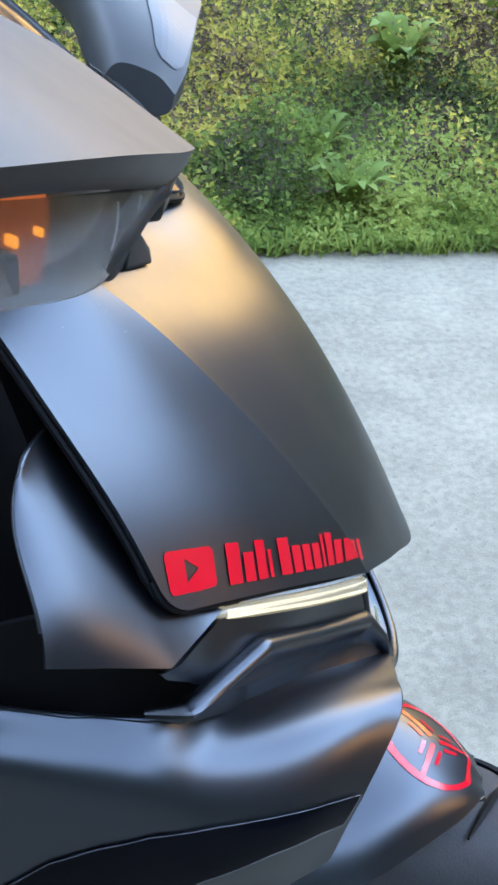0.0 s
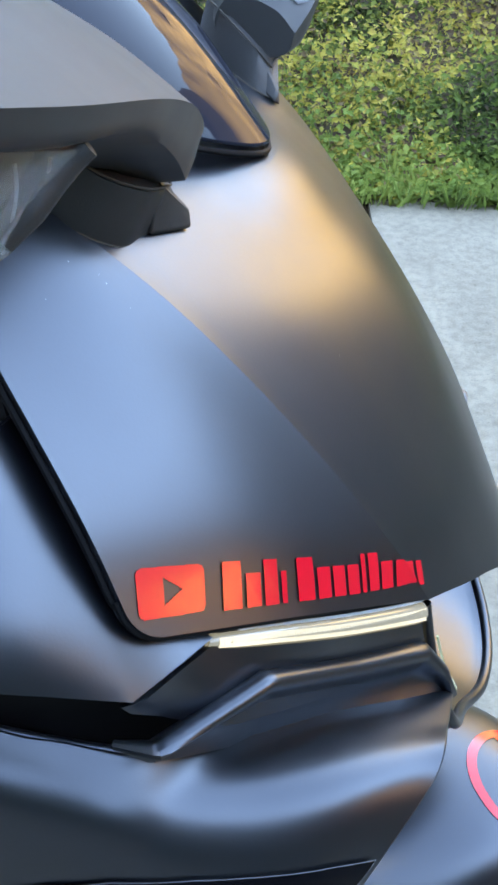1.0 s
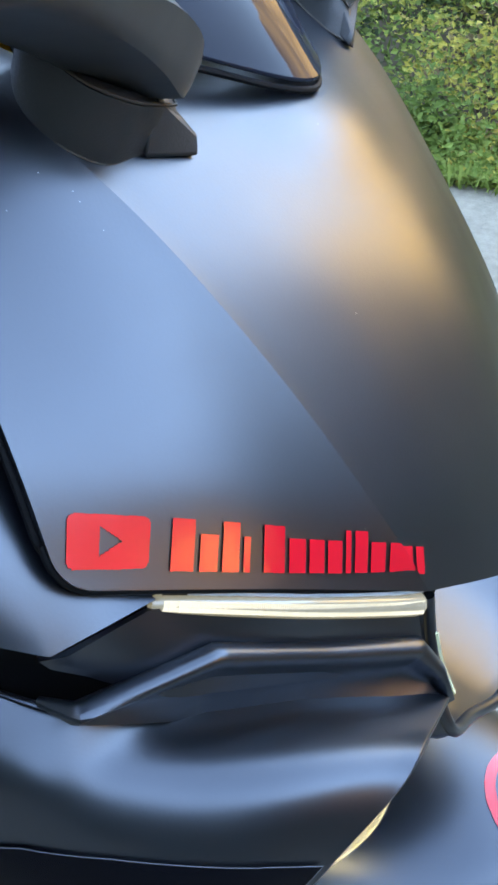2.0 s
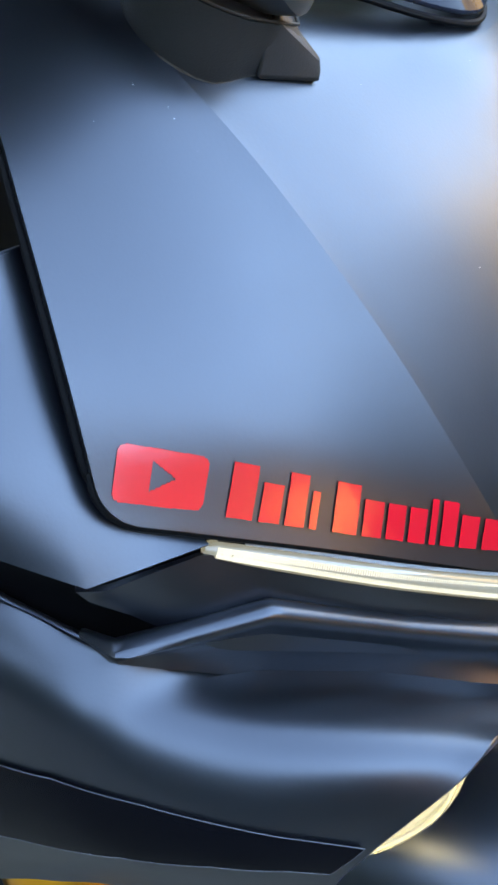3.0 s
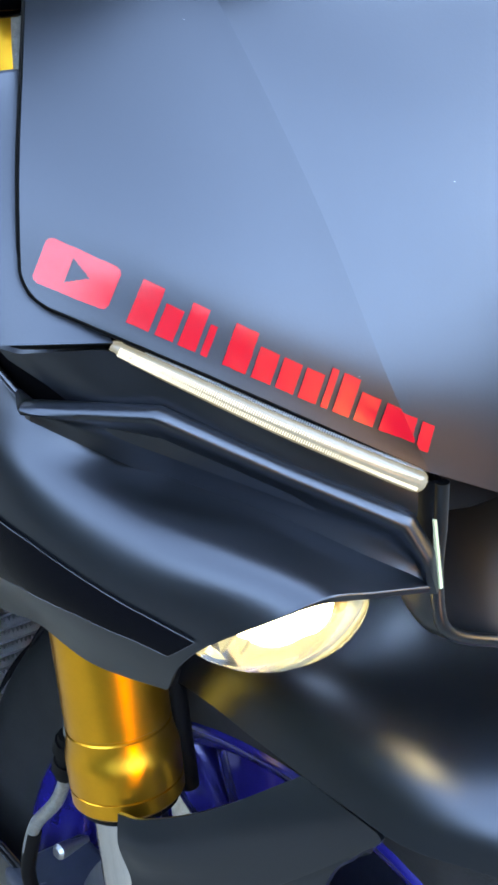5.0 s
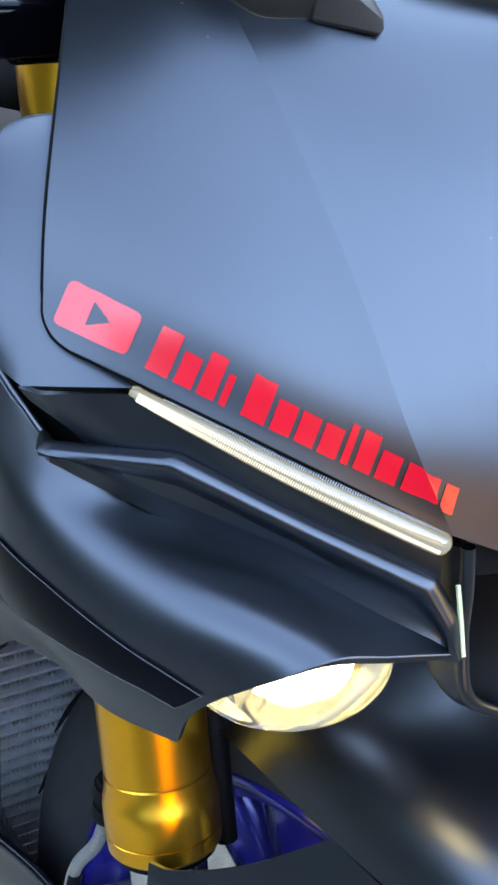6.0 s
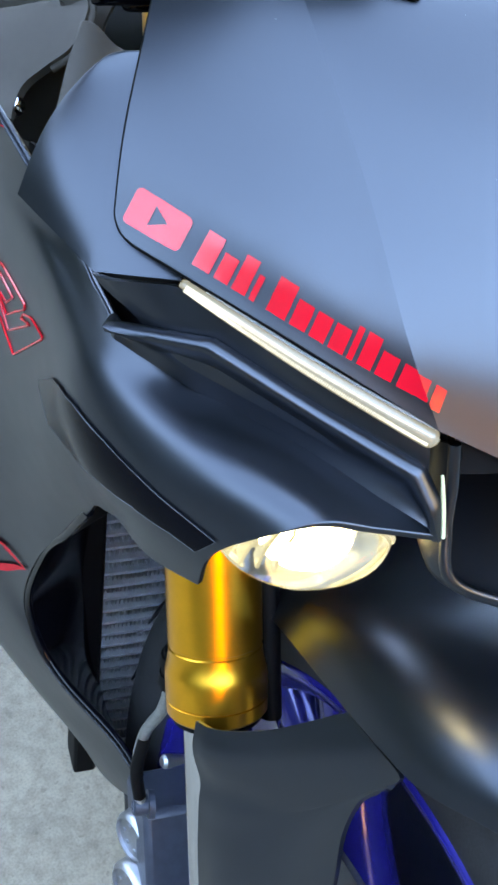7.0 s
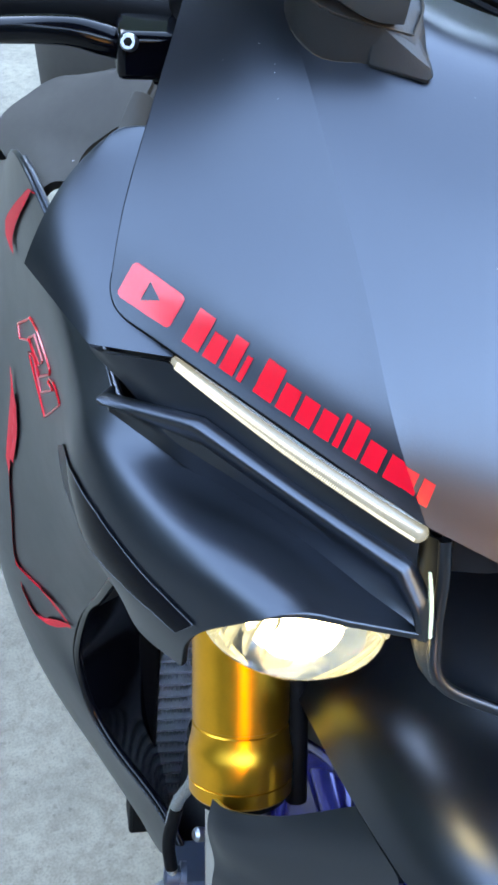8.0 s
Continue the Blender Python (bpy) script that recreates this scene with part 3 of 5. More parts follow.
    for path, widths in (([(-0.278, -0.246, 0.752), (-0.299, -0.25, 0.681), (-0.305, -0.249, 0.645), (-0.322, -0.249, 0.589), (-0.311, -0.242, 0.58), (-0.287, -0.23, 0.579), (-0.264, -0.217, 0.569)], (0.034, 0.020, 0.014, 0.014, 0.020, 0.024, 0.004)), ([(-0.341, -0.26, 0.661), (-0.321, -0.239, 0.538), (-0.264, -0.217, 0.569)], (0.020, 0.014, 0.010, 0.018, 0.004)), ([(-0.203, -0.235, 0.914), (-0.226, -0.24, 0.896), (-0.269, -0.245, 0.861), (-0.272, -0.245, 0.848)], (0.002, 0.008, 0.020, 0.024)), ([(-0.271, -0.245, 0.772), (-0.269, -0.244, 0.738), (-0.288, -0.248, 0.698)], (0.002, 0.012, 0.020))):
        bm = bmesh.new()
        c = catmull(both(path), 24)
        wide = np.interp(np.linspace(0, 1, 24), np.linspace(0, 1, len(widths)), widths)
        edges = [[bm.verts.new(on_surface(side_fairing, p + np.array((o * w, 0, 0)), 0.0015, outward * 0.5)) for o in (-0.5, -0.17, 0.17, 0.5)] for p, w in zip(c, wide)]
        for p, q in zip(edges, edges[1:]):
            for s0 in range(3):
                bm.faces.new((p[s0], p[s0 + 1], q[s0 + 1], q[s0]))
        part("stripe_print", bm, DULLRED, side_fairing, "dull red printed stripe")

    # headlight: a wide shallow oval facing forward and down
    face = at((0.80, -0.22, -0.55)).normalized()
    across = (at((0.05, 1, 0.02)) - face * face.dot(at((0.05, 1, 0.02)))).normalized()
    bowl = Matrix((across, face.cross(across), face)).transposed().to_4x4()
    bowl.translation = at((-0.022, -0.1385, 0.8120))
    oval = bowl @ Matrix.Diagonal((0.0385, 0.0335, 0.0260, 1.0))
    bm = bmesh.new()
    lens_body(bm, [(1.0, 0.05), (0.93, -0.10), (0.80, -0.22), (0.74, -0.50), (0.55, -0.62), (0.3, -0.8)], oval, 20)
    lamp = part("headlight", bm, REFLECT, bike, "lit headlight with a clear bulging lens", angle=8)
    bm = bmesh.new()
    lens_body(bm, [(math.cos(a) + 1e-3, 0.05 + 0.95 * math.sin(a)) for a in np.linspace(0, math.pi / 2, 11)], oval, 56)
    for inset, thick in ((1.0, 0.0015), (0.84, 0.0010)):
        rim_pts = [tuple(oval @ Vector((inset * math.cos(a) / (abs(math.cos(a)) ** 1.6 + abs(math.sin(a)) ** 1.6) ** 0.625, inset * math.sin(a) / (abs(math.cos(a)) ** 1.6 + abs(math.sin(a)) ** 1.6) ** 0.625, 0.10)))
                   for a in np.linspace(0, 2 * math.pi, 57)]
        part("lens_rim", tube(bmesh.new(), rim_pts, thick, 8, samples=57), LITRIM, lamp, "lit pale yellow lens rim")
    part("headlight_lens", bm, CLEAR, lamp, "clear bulging glass lens").visible_shadow = False
    bm = bmesh.new()
    lathe(bm, [(0.0165, -0.012), (0.0165, -0.002), (0.014, 0.003), (0.008, 0.0065), (0.0005, 0.008)], bowl, 32)
    part("projector", bm, LAMP, lamp, "glowing white projector")
    bm = bmesh.new()
    lathe(bm, [(0.0167, 0.000), (0.0195, 0.001), (0.0195, -0.004), (0.0167, -0.006)], bowl, 32)
    part("projector_bezel", bm, CHROME, lamp, "bright projector bezel")
    bm = bmesh.new()
    for k in range(5):
        x = (-0.030 + 0.006 * k) * side
        block(bm, (x - 0.0006, -0.014, 0.002), (x + 0.0006, 0.014, 0.006), bowl)
    part("reflector_fin", bm, REFLECT, lamp)

    # fork leg
    ring = at((-0.128, -0.129, 0.614)) + FORK * 0.010
    leg = axis_matrix(ring, FORK)
    bm = bmesh.new()
    lathe(bm, [(0.0225, -0.0430), (0.0285, -0.0430), (0.0297, -0.0415), (0.0299, -0.0335), (0.0291, -0.0330), (0.0299, -0.0325), (0.0301, -0.0190), (0.0300, -0.0165), (0.0296, -0.0140), (0.0288, -0.0110), (0.0281, -0.0075), (0.0277, -0.0040), (0.0276, -0.0015),
               (0.0269, -0.0008), (0.0269, 0.0008), (0.0276, 0.0014), (0.0276, 0.47), (0.024, 0.475)], leg, 64)
    fork = part("fork_tube", bm, GOLD, bike, "gold anodised upper fork tube with turned collar", angle=14)
    bm = bmesh.new()
    lathe(bm, [(0.0205, -0.26), (0.0205, -0.04)], leg, 40)
    part("fork_slider", bm, CHROME, fork, "polished steel fork slider")
    bm = bmesh.new()
    lathe(bm, [(0.0235, -0.0475), (0.0265, -0.0470), (0.0270, -0.0430), (0.0215, -0.0425)], leg, 40)
    part("dust_seal", bm, DARK, fork)
    bm = bmesh.new()
    lathe(bm, [(0.026, -0.33), (0.029, -0.32), (0.029, -0.24), (0.024, -0.23)], leg, 32)
    part("fork_foot", bm, CALIPER, fork)
    bm = bmesh.new()
    tube(bm, both([(-0.205, -0.140, 0.800), (-0.222, -0.138, 0.860), (-0.232, -0.137, 0.900), (-0.243, -0.136, 0.940), (-0.250, -0.132, 0.990)]), 0.0055, 10)
    part("clutch_cable", bm, BRAID, fork, "ribbed metal cable sleeve")
    # black cover rod on the inner side of the tube
    bm = bmesh.new()
    o = ring + at((0.006, 0.031, 0.002))
    tube(bm, [o + FORK * -0.05, o + FORK * 0.30], 0.0065, 12)
    part("fork_cover", bm, DARK, fork)

    # brake caliper behind the slider
    bm = bmesh.new()
    cal = Matrix.Translation(at((-0.168, -0.123, 0.350))) @ pose(0, 0, 0, 0, -24, 0)
    block(bm, (-0.030, -0.030, -0.065), (0.032, 0.030, 0.060), cal)
    block(bm, (-0.038, -0.024, -0.050), (-0.028, 0.024, 0.050), cal)
    caliper = part("brake_caliper", bm, CALIPER, bike, "dark blue-grey cast brake caliper", bevel=0.006)
    for z, out in ((0.020, 0.029), (-0.020, 0.034)):
        c = axis_matrix(cal @ Vector((-0.006, -out * side, z)), at((0.36, -0.93, 0.08)))
        bm = bmesh.new()
        lathe(bm, [(0.021, -0.014), (0.020, 0.002), (0.019, 0.004), (0.017, 0.006), (0.016, 0.006), (0.0155, 0.0035), (0.0005, 0.003)], c, 36)
        part("piston_cap", bm, ALU, caliper, "silver piston cap")
        bm = bmesh.new()
        for a in range(6):
            x, y = 0.010 * math.cos(a * math.pi / 3), 0.010 * math.sin(a * math.pi / 3)
            lathe(bm, [(0.0016, 0.003), (0.0016, 0.0045)], c @ Matrix.Translation((x, y, 0)), 8)
        part("cap_hole", bm, ALU, caliper)["kind"] = "stuff"
    bolt = axis_matrix(at((-0.160, -0.148, 0.434)), at((-0.1, -1, 0.05)))
    bm = bmesh.new()
    lathe(bm, [(0.010, 0.0), (0.010, 0.004), (0.0075, 0.0045), (0.0075, 0.013), (0.006, 0.0145), (0.0035, 0.0145), (0.003, 0.010)], bolt, 24)
    part("banjo_bolt", bm, CALIPER, caliper, "dark banjo bolt")
    bm = bmesh.new()
    lathe(bm, [(0.002, -0.02), (0.0045, -0.003), (0.005, 0.0), (0.005, 0.003), (0.003, 0.005)], axis_matrix(at((-0.162, -0.140, 0.476)), at((0.2, -1, 0.3))), 12)
    part("pad_pin", bm, ALU, caliper)
    bm = bmesh.new()
    tube(bm, both([(-0.160, -0.157, 0.438), (-0.166, -0.160, 0.466), (-0.168, -0.156, 0.502), (-0.152, -0.150, 0.545), (-0.146, -0.148, 0.590), (-0.152, -0.147, 0.640), (-0.172, -0.140, 0.700), (-0.200, -0.13, 0.80)]), 0.0040, 10)
    hose = part("brake_hose", bm, BRAID, bike, "braided steel brake hose in a clear sleeve")
    bm = bmesh.new()
    tube(bm, both([(-0.161, -0.158, 0.444), (-0.166, -0.160, 0.466), (-0.168, -0.156, 0.498)]), 0.0045, 10)
    part("hose_boot", bm, DARK, hose)
    bm = bmesh.new()
    for s0 in (0.574, 0.590):
        tube(bm, both([(-0.149, -0.149, s0), (-0.1475, -0.1485, s0 + 0.009)]), 0.0074, 12)
    tube(bm, both([(-0.148, -0.149, 0.570), (-0.147, -0.1485, 0.604)]), 0.0060, 12)
    part("hose_clamp", bm, DARK, hose)

    # mirror
    SECT = [
        (-0.106, [(-0.094, 1.036), (-0.105, 1.046), (-0.125, 1.050), (-0.132, 1.035), (-0.115, 1.024), (-0.098, 1.026)]),
        (-0.120, [(-0.089, 1.046), (-0.106, 1.058), (-0.130, 1.063), (-0.138, 1.040), (-0.117, 1.026), (-0.094, 1.029)]),
        (-0.140, [(-0.087, 1.056), (-0.108, 1.070), (-0.138, 1.077), (-0.145, 1.047), (-0.119, 1.035), (-0.092, 1.040)]),
        (-0.170, [(-0.085, 1.065), (-0.115, 1.084), (-0.150, 1.095), (-0.155, 1.060), (-0.122, 1.047), (-0.090, 1.053)]),
        (-0.210, [(-0.083, 1.074), (-0.120, 1.098), (-0.170, 1.118), (-0.175, 1.070), (-0.128, 1.059), (-0.088, 1.066)]),
        (-0.260, [(-0.086, 1.083), (-0.125, 1.108), (-0.185, 1.130), (-0.190, 1.075), (-0.134, 1.075), (-0.092, 1.074)]),
        (-0.330, [(-0.098, 1.096), (-0.135, 1.118), (-0.200, 1.138), (-0.205, 1.080), (-0.150, 1.083), (-0.106, 1.089)]),
        (-0.390, [(-0.130, 1.103), (-0.150, 1.118), (-0.205, 1.135), (-0.210, 1.090), (-0.168, 1.092), (-0.138, 1.097)]),
    ]
    loops = [catmull([(x, y * side, z) for x, z in s] + [(s[0][0], y * side, s[0][1])], 37)[:36] for y, s in SECT]
    for k, (y, s) in enumerate(SECT):
        sharp = linear([(x, y * side, z) for x, z in s] + [(s[0][0], y * side, s[0][1])], 37)[:36]
        loops[k] = loops[k] * 0.3 + sharp * 0.7 if side > 0 else loops[k]
    shell = np.stack([catmull([l[k] for l in loops], 40) for k in range(36)], 1)
    bm = bmesh.new()
    sheet(bm, shell, closed=True)
    bm.verts.ensure_lookup_table()
    bm.faces.new([bm.verts[k] for k in range(36)])
    bm.faces.new([bm.verts[39 * 36 + k] for k in range(36)])
    mirror = part("rear_view_mirror", bm, GREY, bike, "grey mirror housing on a dark stalk with a clear indicator lens")
    if side < 0:
        decal("mirror_panel", mirror, [(-0.1085, 0.115, 1.051), (-0.0915, 0.1115, 1.0445), (-0.0835, 0.175, 1.070), (-0.118, 0.175, 1.090)], MIRROR_PANEL, mirror, "paler inset panel on the mirror housing", 91, 71, 0.0006,
              lambda u, v: math.hypot(max(0, abs(u - 0.5) - 0.2) / 0.3, max(0, 0.16 - v) / 0.16) < 1, Vector((0.5, -0.3, 0.8)))
    foot = both([(-0.098, -0.094, 1.006), (-0.107, -0.113, 1.0075), (-0.111, -0.131, 1.0080), (-0.121, -0.141, 1.0140), (-0.134, -0.142, 1.020), (-0.144, -0.124, 1.027), (-0.132, -0.103, 1.022), (-0.112, -0.092, 1.012)])
    neck = both([(-0.103, -0.100, 1.020), (-0.102, -0.117, 1.024), (-0.104, -0.133, 1.028), (-0.115, -0.143, 1.034), (-0.133, -0.141, 1.044), (-0.140, -0.124, 1.045), (-0.130, -0.106, 1.042), (-0.112, -0.096, 1.030)])
    top = [tuple(np.array(p) * 0.8 + np.array((-0.118, -0.122 * side, 1.044)) * 0.2) for p in neck]
    bm = bmesh.new()
    sheet(bm, np.stack([catmull(r + r[:1], 41)[:40] for r in (foot, [tuple((np.array(a) + b) / 2) for a, b in zip(foot, neck)], neck, top)]), closed=True)
    part("mirror_foot", bm, PLASTIC, mirror, "black textured mirror foot with a pointed tab")
    bm = bmesh.new()
    for p in both([(-0.106, -0.116, 1.008), (-0.116, -0.100, 1.018), (-0.112, -0.104, 1.030), (-0.103, -0.116, 1.026), (-0.0968, -0.0940, 1.0050), (-0.0990, -0.0905, 1.0065), (-0.0978, -0.0925, 1.0110), (-0.1010, -0.1040, 1.0080)]):
        bm.verts.new(p)
    bmesh.ops.convex_hull(bm, input=bm.verts)
    part("mirror_tab", bm, PLASTIC, mirror, bevel=0.0015)
    for loop in (foot, neck):
        bm = bmesh.new()
        tube(bm, [tuple(np.array(p) * (1, 1, 1) + (0, 0, 0.001)) for p in catmull(loop + loop[:1], 41)], 0.0005, 6, samples=41)
        part("foot_seam", bm, DULLGREY, mirror)
    lens = [
        [(-0.0913, -0.236, 1.0688), (-0.0935, -0.237, 1.0665), (-0.096, -0.238, 1.0640)],
        [(-0.1040, -0.252, 1.0705), (-0.1040, -0.250, 1.0600), (-0.107, -0.250, 1.0460)],
        [(-0.1260, -0.280, 1.0735), (-0.1240, -0.284, 1.0620), (-0.125, -0.290, 1.0510)],
        [(-0.1500, -0.320, 1.0800), (-0.1480, -0.326, 1.0660), (-0.150, -0.335, 1.0560)],
        [(-0.1650, -0.360, 1.0870), (-0.1650, -0.363, 1.0750), (-0.167, -0.366, 1.0660)],
    ]
    bm = bmesh.new()
    sheet(bm, patch([both(r) for r in lens], 14, 28), 0.0015 * side)
    part("indicator_lens", bm, MILKY, mirror, "scuffed clear indicator lens").visible_shadow = False
    surround = both([(-0.0905, -0.2350, 1.0690), (-0.0962, -0.2372, 1.0640), (-0.1015, -0.2425, 1.0560), (-0.1060, -0.2470, 1.0490)])
    part("lens_surround", tube(bmesh.new(), surround, (0.0030, 0.0042, 0.0044, 0.0030), 10), PLASTIC, mirror, "black plastic lens surround")
    seam = patch([both(r) for r in lens], 14, 28)
    bm = bmesh.new()
    for j in (3, 6):
        tube(bm, [tuple(p) for p in seam[j][2:-1]], 0.0005, 6, samples=22)
    part("lens_rib", bm, PALE, mirror, "pale moulded line in the lens")
    bm = bmesh.new()
    sheet(bm, patch([both([(x - 0.008, y + 0.014, z + 0.003) for x, y, z in r]) for r in lens], 10, 20))
    part("indicator_reflector", bm, PALE, mirror, "pale silver reflector")
    bm = bmesh.new()
    sheet(bm, patch([both([(x - 0.004, y + 0.008, z + 0.001) for x, y, z in r]) for r in [[tuple((np.array(p) + q) / 2) for p, q in zip(lens[1], lens[2])]] + lens[2:]], 10, 14))
    part("amber_bowl", bm, AMBER_BOWL, mirror, "orange glowing indicator bowl")
    for c, name, mat, size in (((-0.1195, -0.2685, 1.0635), "indicator_bulb", AMBER, 0.0010), ((-0.1245, -0.2780, 1.0635), "indicator_bulb", AMBER, 0.0013)):
        bm = bmesh.new()
        block(bm, (-size * 1.8, -size * 0.6, -size), (size * 1.8, size * 0.6, size * 1.4), Matrix.Translation(at(c)) @ pose(0, 0, 0, 0, 0, -45 * side))
        part(name, bm, mat, mirror, "glowing amber indicator lamp", bevel=0.0008)
    bm = bmesh.new()
    block(bm, (-0.008, -0.003, -0.006), (0.008, 0.003, 0.004), Matrix.Translation(at((-0.1290, -0.2800, 1.0585))) @ pose(0, 0, 0, 0, 0, -45 * side))
    part("lamp_socket", bm, DARK, mirror, "dark lamp socket", bevel=0.0015)

# intake duct in the nose
for side in (1, -1):
    rimline = [(0.000, -0.091 * side, 0.868), (0.004, -0.090 * side, 0.850), (0.010, -0.091 * side, 0.830), (0.019, -0.088 * side, 0.811), (0.024, -0.060 * side, 0.797), (0.033, -0.030 * side, 0.786), (0.036, 0, 0.783)]
    if side > 0:
        left_rim = rimline
    else:
        right_rim = rimline
rim = left_rim + right_rim[-2::-1]
bm = bmesh.new()
tube(bm, rim, 0.0026, 10, samples=90)
outer = patch([rim, [(x - 0.012, y * 1.04, z - 0.002) for x, y, z in rim], [(x - 0.05, y * 1.0, z + 0.012) for x, y, z in rim]], 60, 8)
sheet(bm, outer, 0.0015)
duct = part("intake_duct", bm, PAINT, bike, "satin black nose intake with a rounded lip")
inner = patch([rim, [(x - 0.02, y * 0.93, z + 0.006 if abs(y) < 0.07 else z) for x, y, z in rim], [(x - 0.12, y * 0.75, 0.5 * z + 0.5 * 0.885) for x, y, z in rim]], 60, 10)
part("duct_wall", sheet(bmesh.new(), inner, 0.0015), PAINT, duct, "gloss dark intake wall")
for side in (1, -1):
    bm = bmesh.new()
    sheet(bm, patch([[(0.006, -0.0965 * side, 0.858), (0.010, -0.0950 * side, 0.845), (0.0165, -0.0955 * side, 0.834)], [(0.006, -0.0978 * side, 0.858), (0.0105, -0.0966 * side, 0.845), (0.0165, -0.0968 * side, 0.834)]], 8, 4), 0.001)
    part("slot_lens", bm, SLOT, duct, "pale clear lens strip")

# front wheel
HUB = Vector((0, 0, 0))
turn = axis_matrix(HUB, (0, 1, 0))
bm = bmesh.new()
prof = [(0.222, -0.050), (0.245, -0.058), (0.268, -0.059), (0.285, -0.048), (0.296, -0.028), (0.300, 0.0), (0.296, 0.028), (0.285, 0.048), (0.268, 0.059), (0.245, 0.058), (0.222, 0.050)]
g = np.array([[tuple(turn @ Vector((r * math.cos(a), r * math.sin(a), h))) for r, h in catmull(prof, 31)] for a in np.linspace(0, 2 * math.pi, 97)])
sheet(bm, g)
wheel = part("front_wheel", bm, RUBBER, bike, "black road tyre on a blue rim")
wheel.matrix_basis = Matrix.Translation((-0.022, -0.022, 0.380)) @ Matrix.Rotation(radians(12), 4, FORK) @ Matrix.Diagonal((1.05, 1, 1.05, 1))      # steered to the left
bm = bmesh.new()
for a0 in np.linspace(0, 2 * math.pi, 26, endpoint=False):
    for s in (1, -1):
        p = []
        for f in np.linspace(0, 1, 5):
            y, r = s * (0.004 + 0.046 * f), 0.3006 - 0.013 * f ** 2.2
            a = a0 + (0.12 if s < 0 else 0) + 0.12 * f
            p.append((HUB.x + r * math.cos(a), y, HUB.z + r * math.sin(a)))
        tube(bm, p, (0.0012, 0.0026, 0.0028, 0.0022, 0.0008), 5)
part("tread_groove", bm, DARK, wheel)["kind"] = "stuff"
bm = bmesh.new()
prof = [(0.228, -0.052), (0.224, -0.054), (0.216, -0.050), (0.210, -0.040), (0.200, -0.030), (0.196, 0.0), (0.200, 0.030), (0.210, 0.040), (0.216, 0.050), (0.224, 0.054), (0.228, 0.052)]
sheet(bm, np.array([[tuple(turn @ Vector((r * math.cos(a), r * math.sin(a), h))) for r, h in catmull(prof, 31)] for a in np.linspace(0, 2 * math.pi, 97)]), 0.003)
rim_ob = part("rim", bm, BLUE, wheel, "metallic blue cast rim")
for k in range(5):
    a = math.radians(72 * k + 62)
    for s in (-1, 1):
        d, e = a + s * 0.05, a + s * 0.17
        p0, p1 = Vector((math.cos(d), 0, math.sin(d))), Vector((math.cos(e), 0, math.sin(e)))
        bm = bmesh.new()
        tube(bm, [HUB + p0 * 0.035, HUB + (p0 * 0.6 + p1 * 0.4) * 0.12, HUB + p1 * 0.205], (0.022, 0.020, 0.025), 12, samples=9)
        part("spoke", bm, BLUE, wheel)
bm = bmesh.new()
lathe(bm, [(0.03, -0.06), (0.038, -0.05), (0.036, 0.0), (0.038, 0.05), (0.03, 0.06)], turn, 32)
part("hub", bm, BLUE, wheel)
for s in (-1, 1):
    bm = bmesh.new()
    sheet(bm, np.array([[tuple(turn @ Vector((r * math.cos(a), r * math.sin(a), s * 0.058))) for r in (0.03, 0.128)] for a in np.linspace(0, 2 * math.pi, 49)]), 0.006)
    part("disc_carrier", bm, CALIPER, wheel, "dark brake disc carrier")
for s in (-1, 1):
    bm = bmesh.new()
    sheet(bm, np.array([[tuple(turn @ Vector((r * math.cos(a), r * math.sin(a), s * 0.066))) for r in (0.125, 0.158)] for a in np.linspace(0, 2 * math.pi, 73)]), 0.004)
    part("brake_disc", bm, ALU, wheel, "drilled steel brake disc")

# front fender
SPINE = [((0.101, 0.686), (0.098, 0.018, 0.688)), ((0.089, 0.702), (0.081, 0.038, 0.688)), ((0.062, 0.7175), (0.053, 0.061, 0.6855)), ((0.030, 0.722), (0.026, 0.0785, 0.680)),
         ((-0.005, 0.723), (-0.004, 0.0870, 0.676)), ((-0.030, 0.721), (-0.031, 0.0920, 0.671)), ((-0.060, 0.716), (-0.062, 0.0960, 0.664)), ((-0.110, 0.698), (-0.112, 0.0990, 0.648)),
         ((-0.170, 0.662), (-0.175, 0.0960, 0.612)), ((-0.230, 0.612), (-0.235, 0.0900, 0.566))]
CREST = [[(x0, 0, z0), ((x0 + x1) / 2, -0.34 * w, z0 - 0.055 * (z0 - z1)), ((x0 + x1) / 2, -0.66 * w, z0 - 0.235 * (z0 - z1)), (x1 * 0.8 + x0 * 0.2, -0.88 * w, z0 - 0.555 * (z0 - z1)), (x1, -w, z1)]
         for (x0, z0), (x1, w, z1) in SPINE]
near = patch(CREST, 22, 48)
whole = np.concatenate([near[:, ::-1], near[:, 1:] * (1, -1, 1)], 1)
fender = part("front_fender", sheet(bmesh.new(), relaxed(whole, 40), 0.003), PAINT, bike, "satin black front fender with a red round emblem", bevel=0.001)
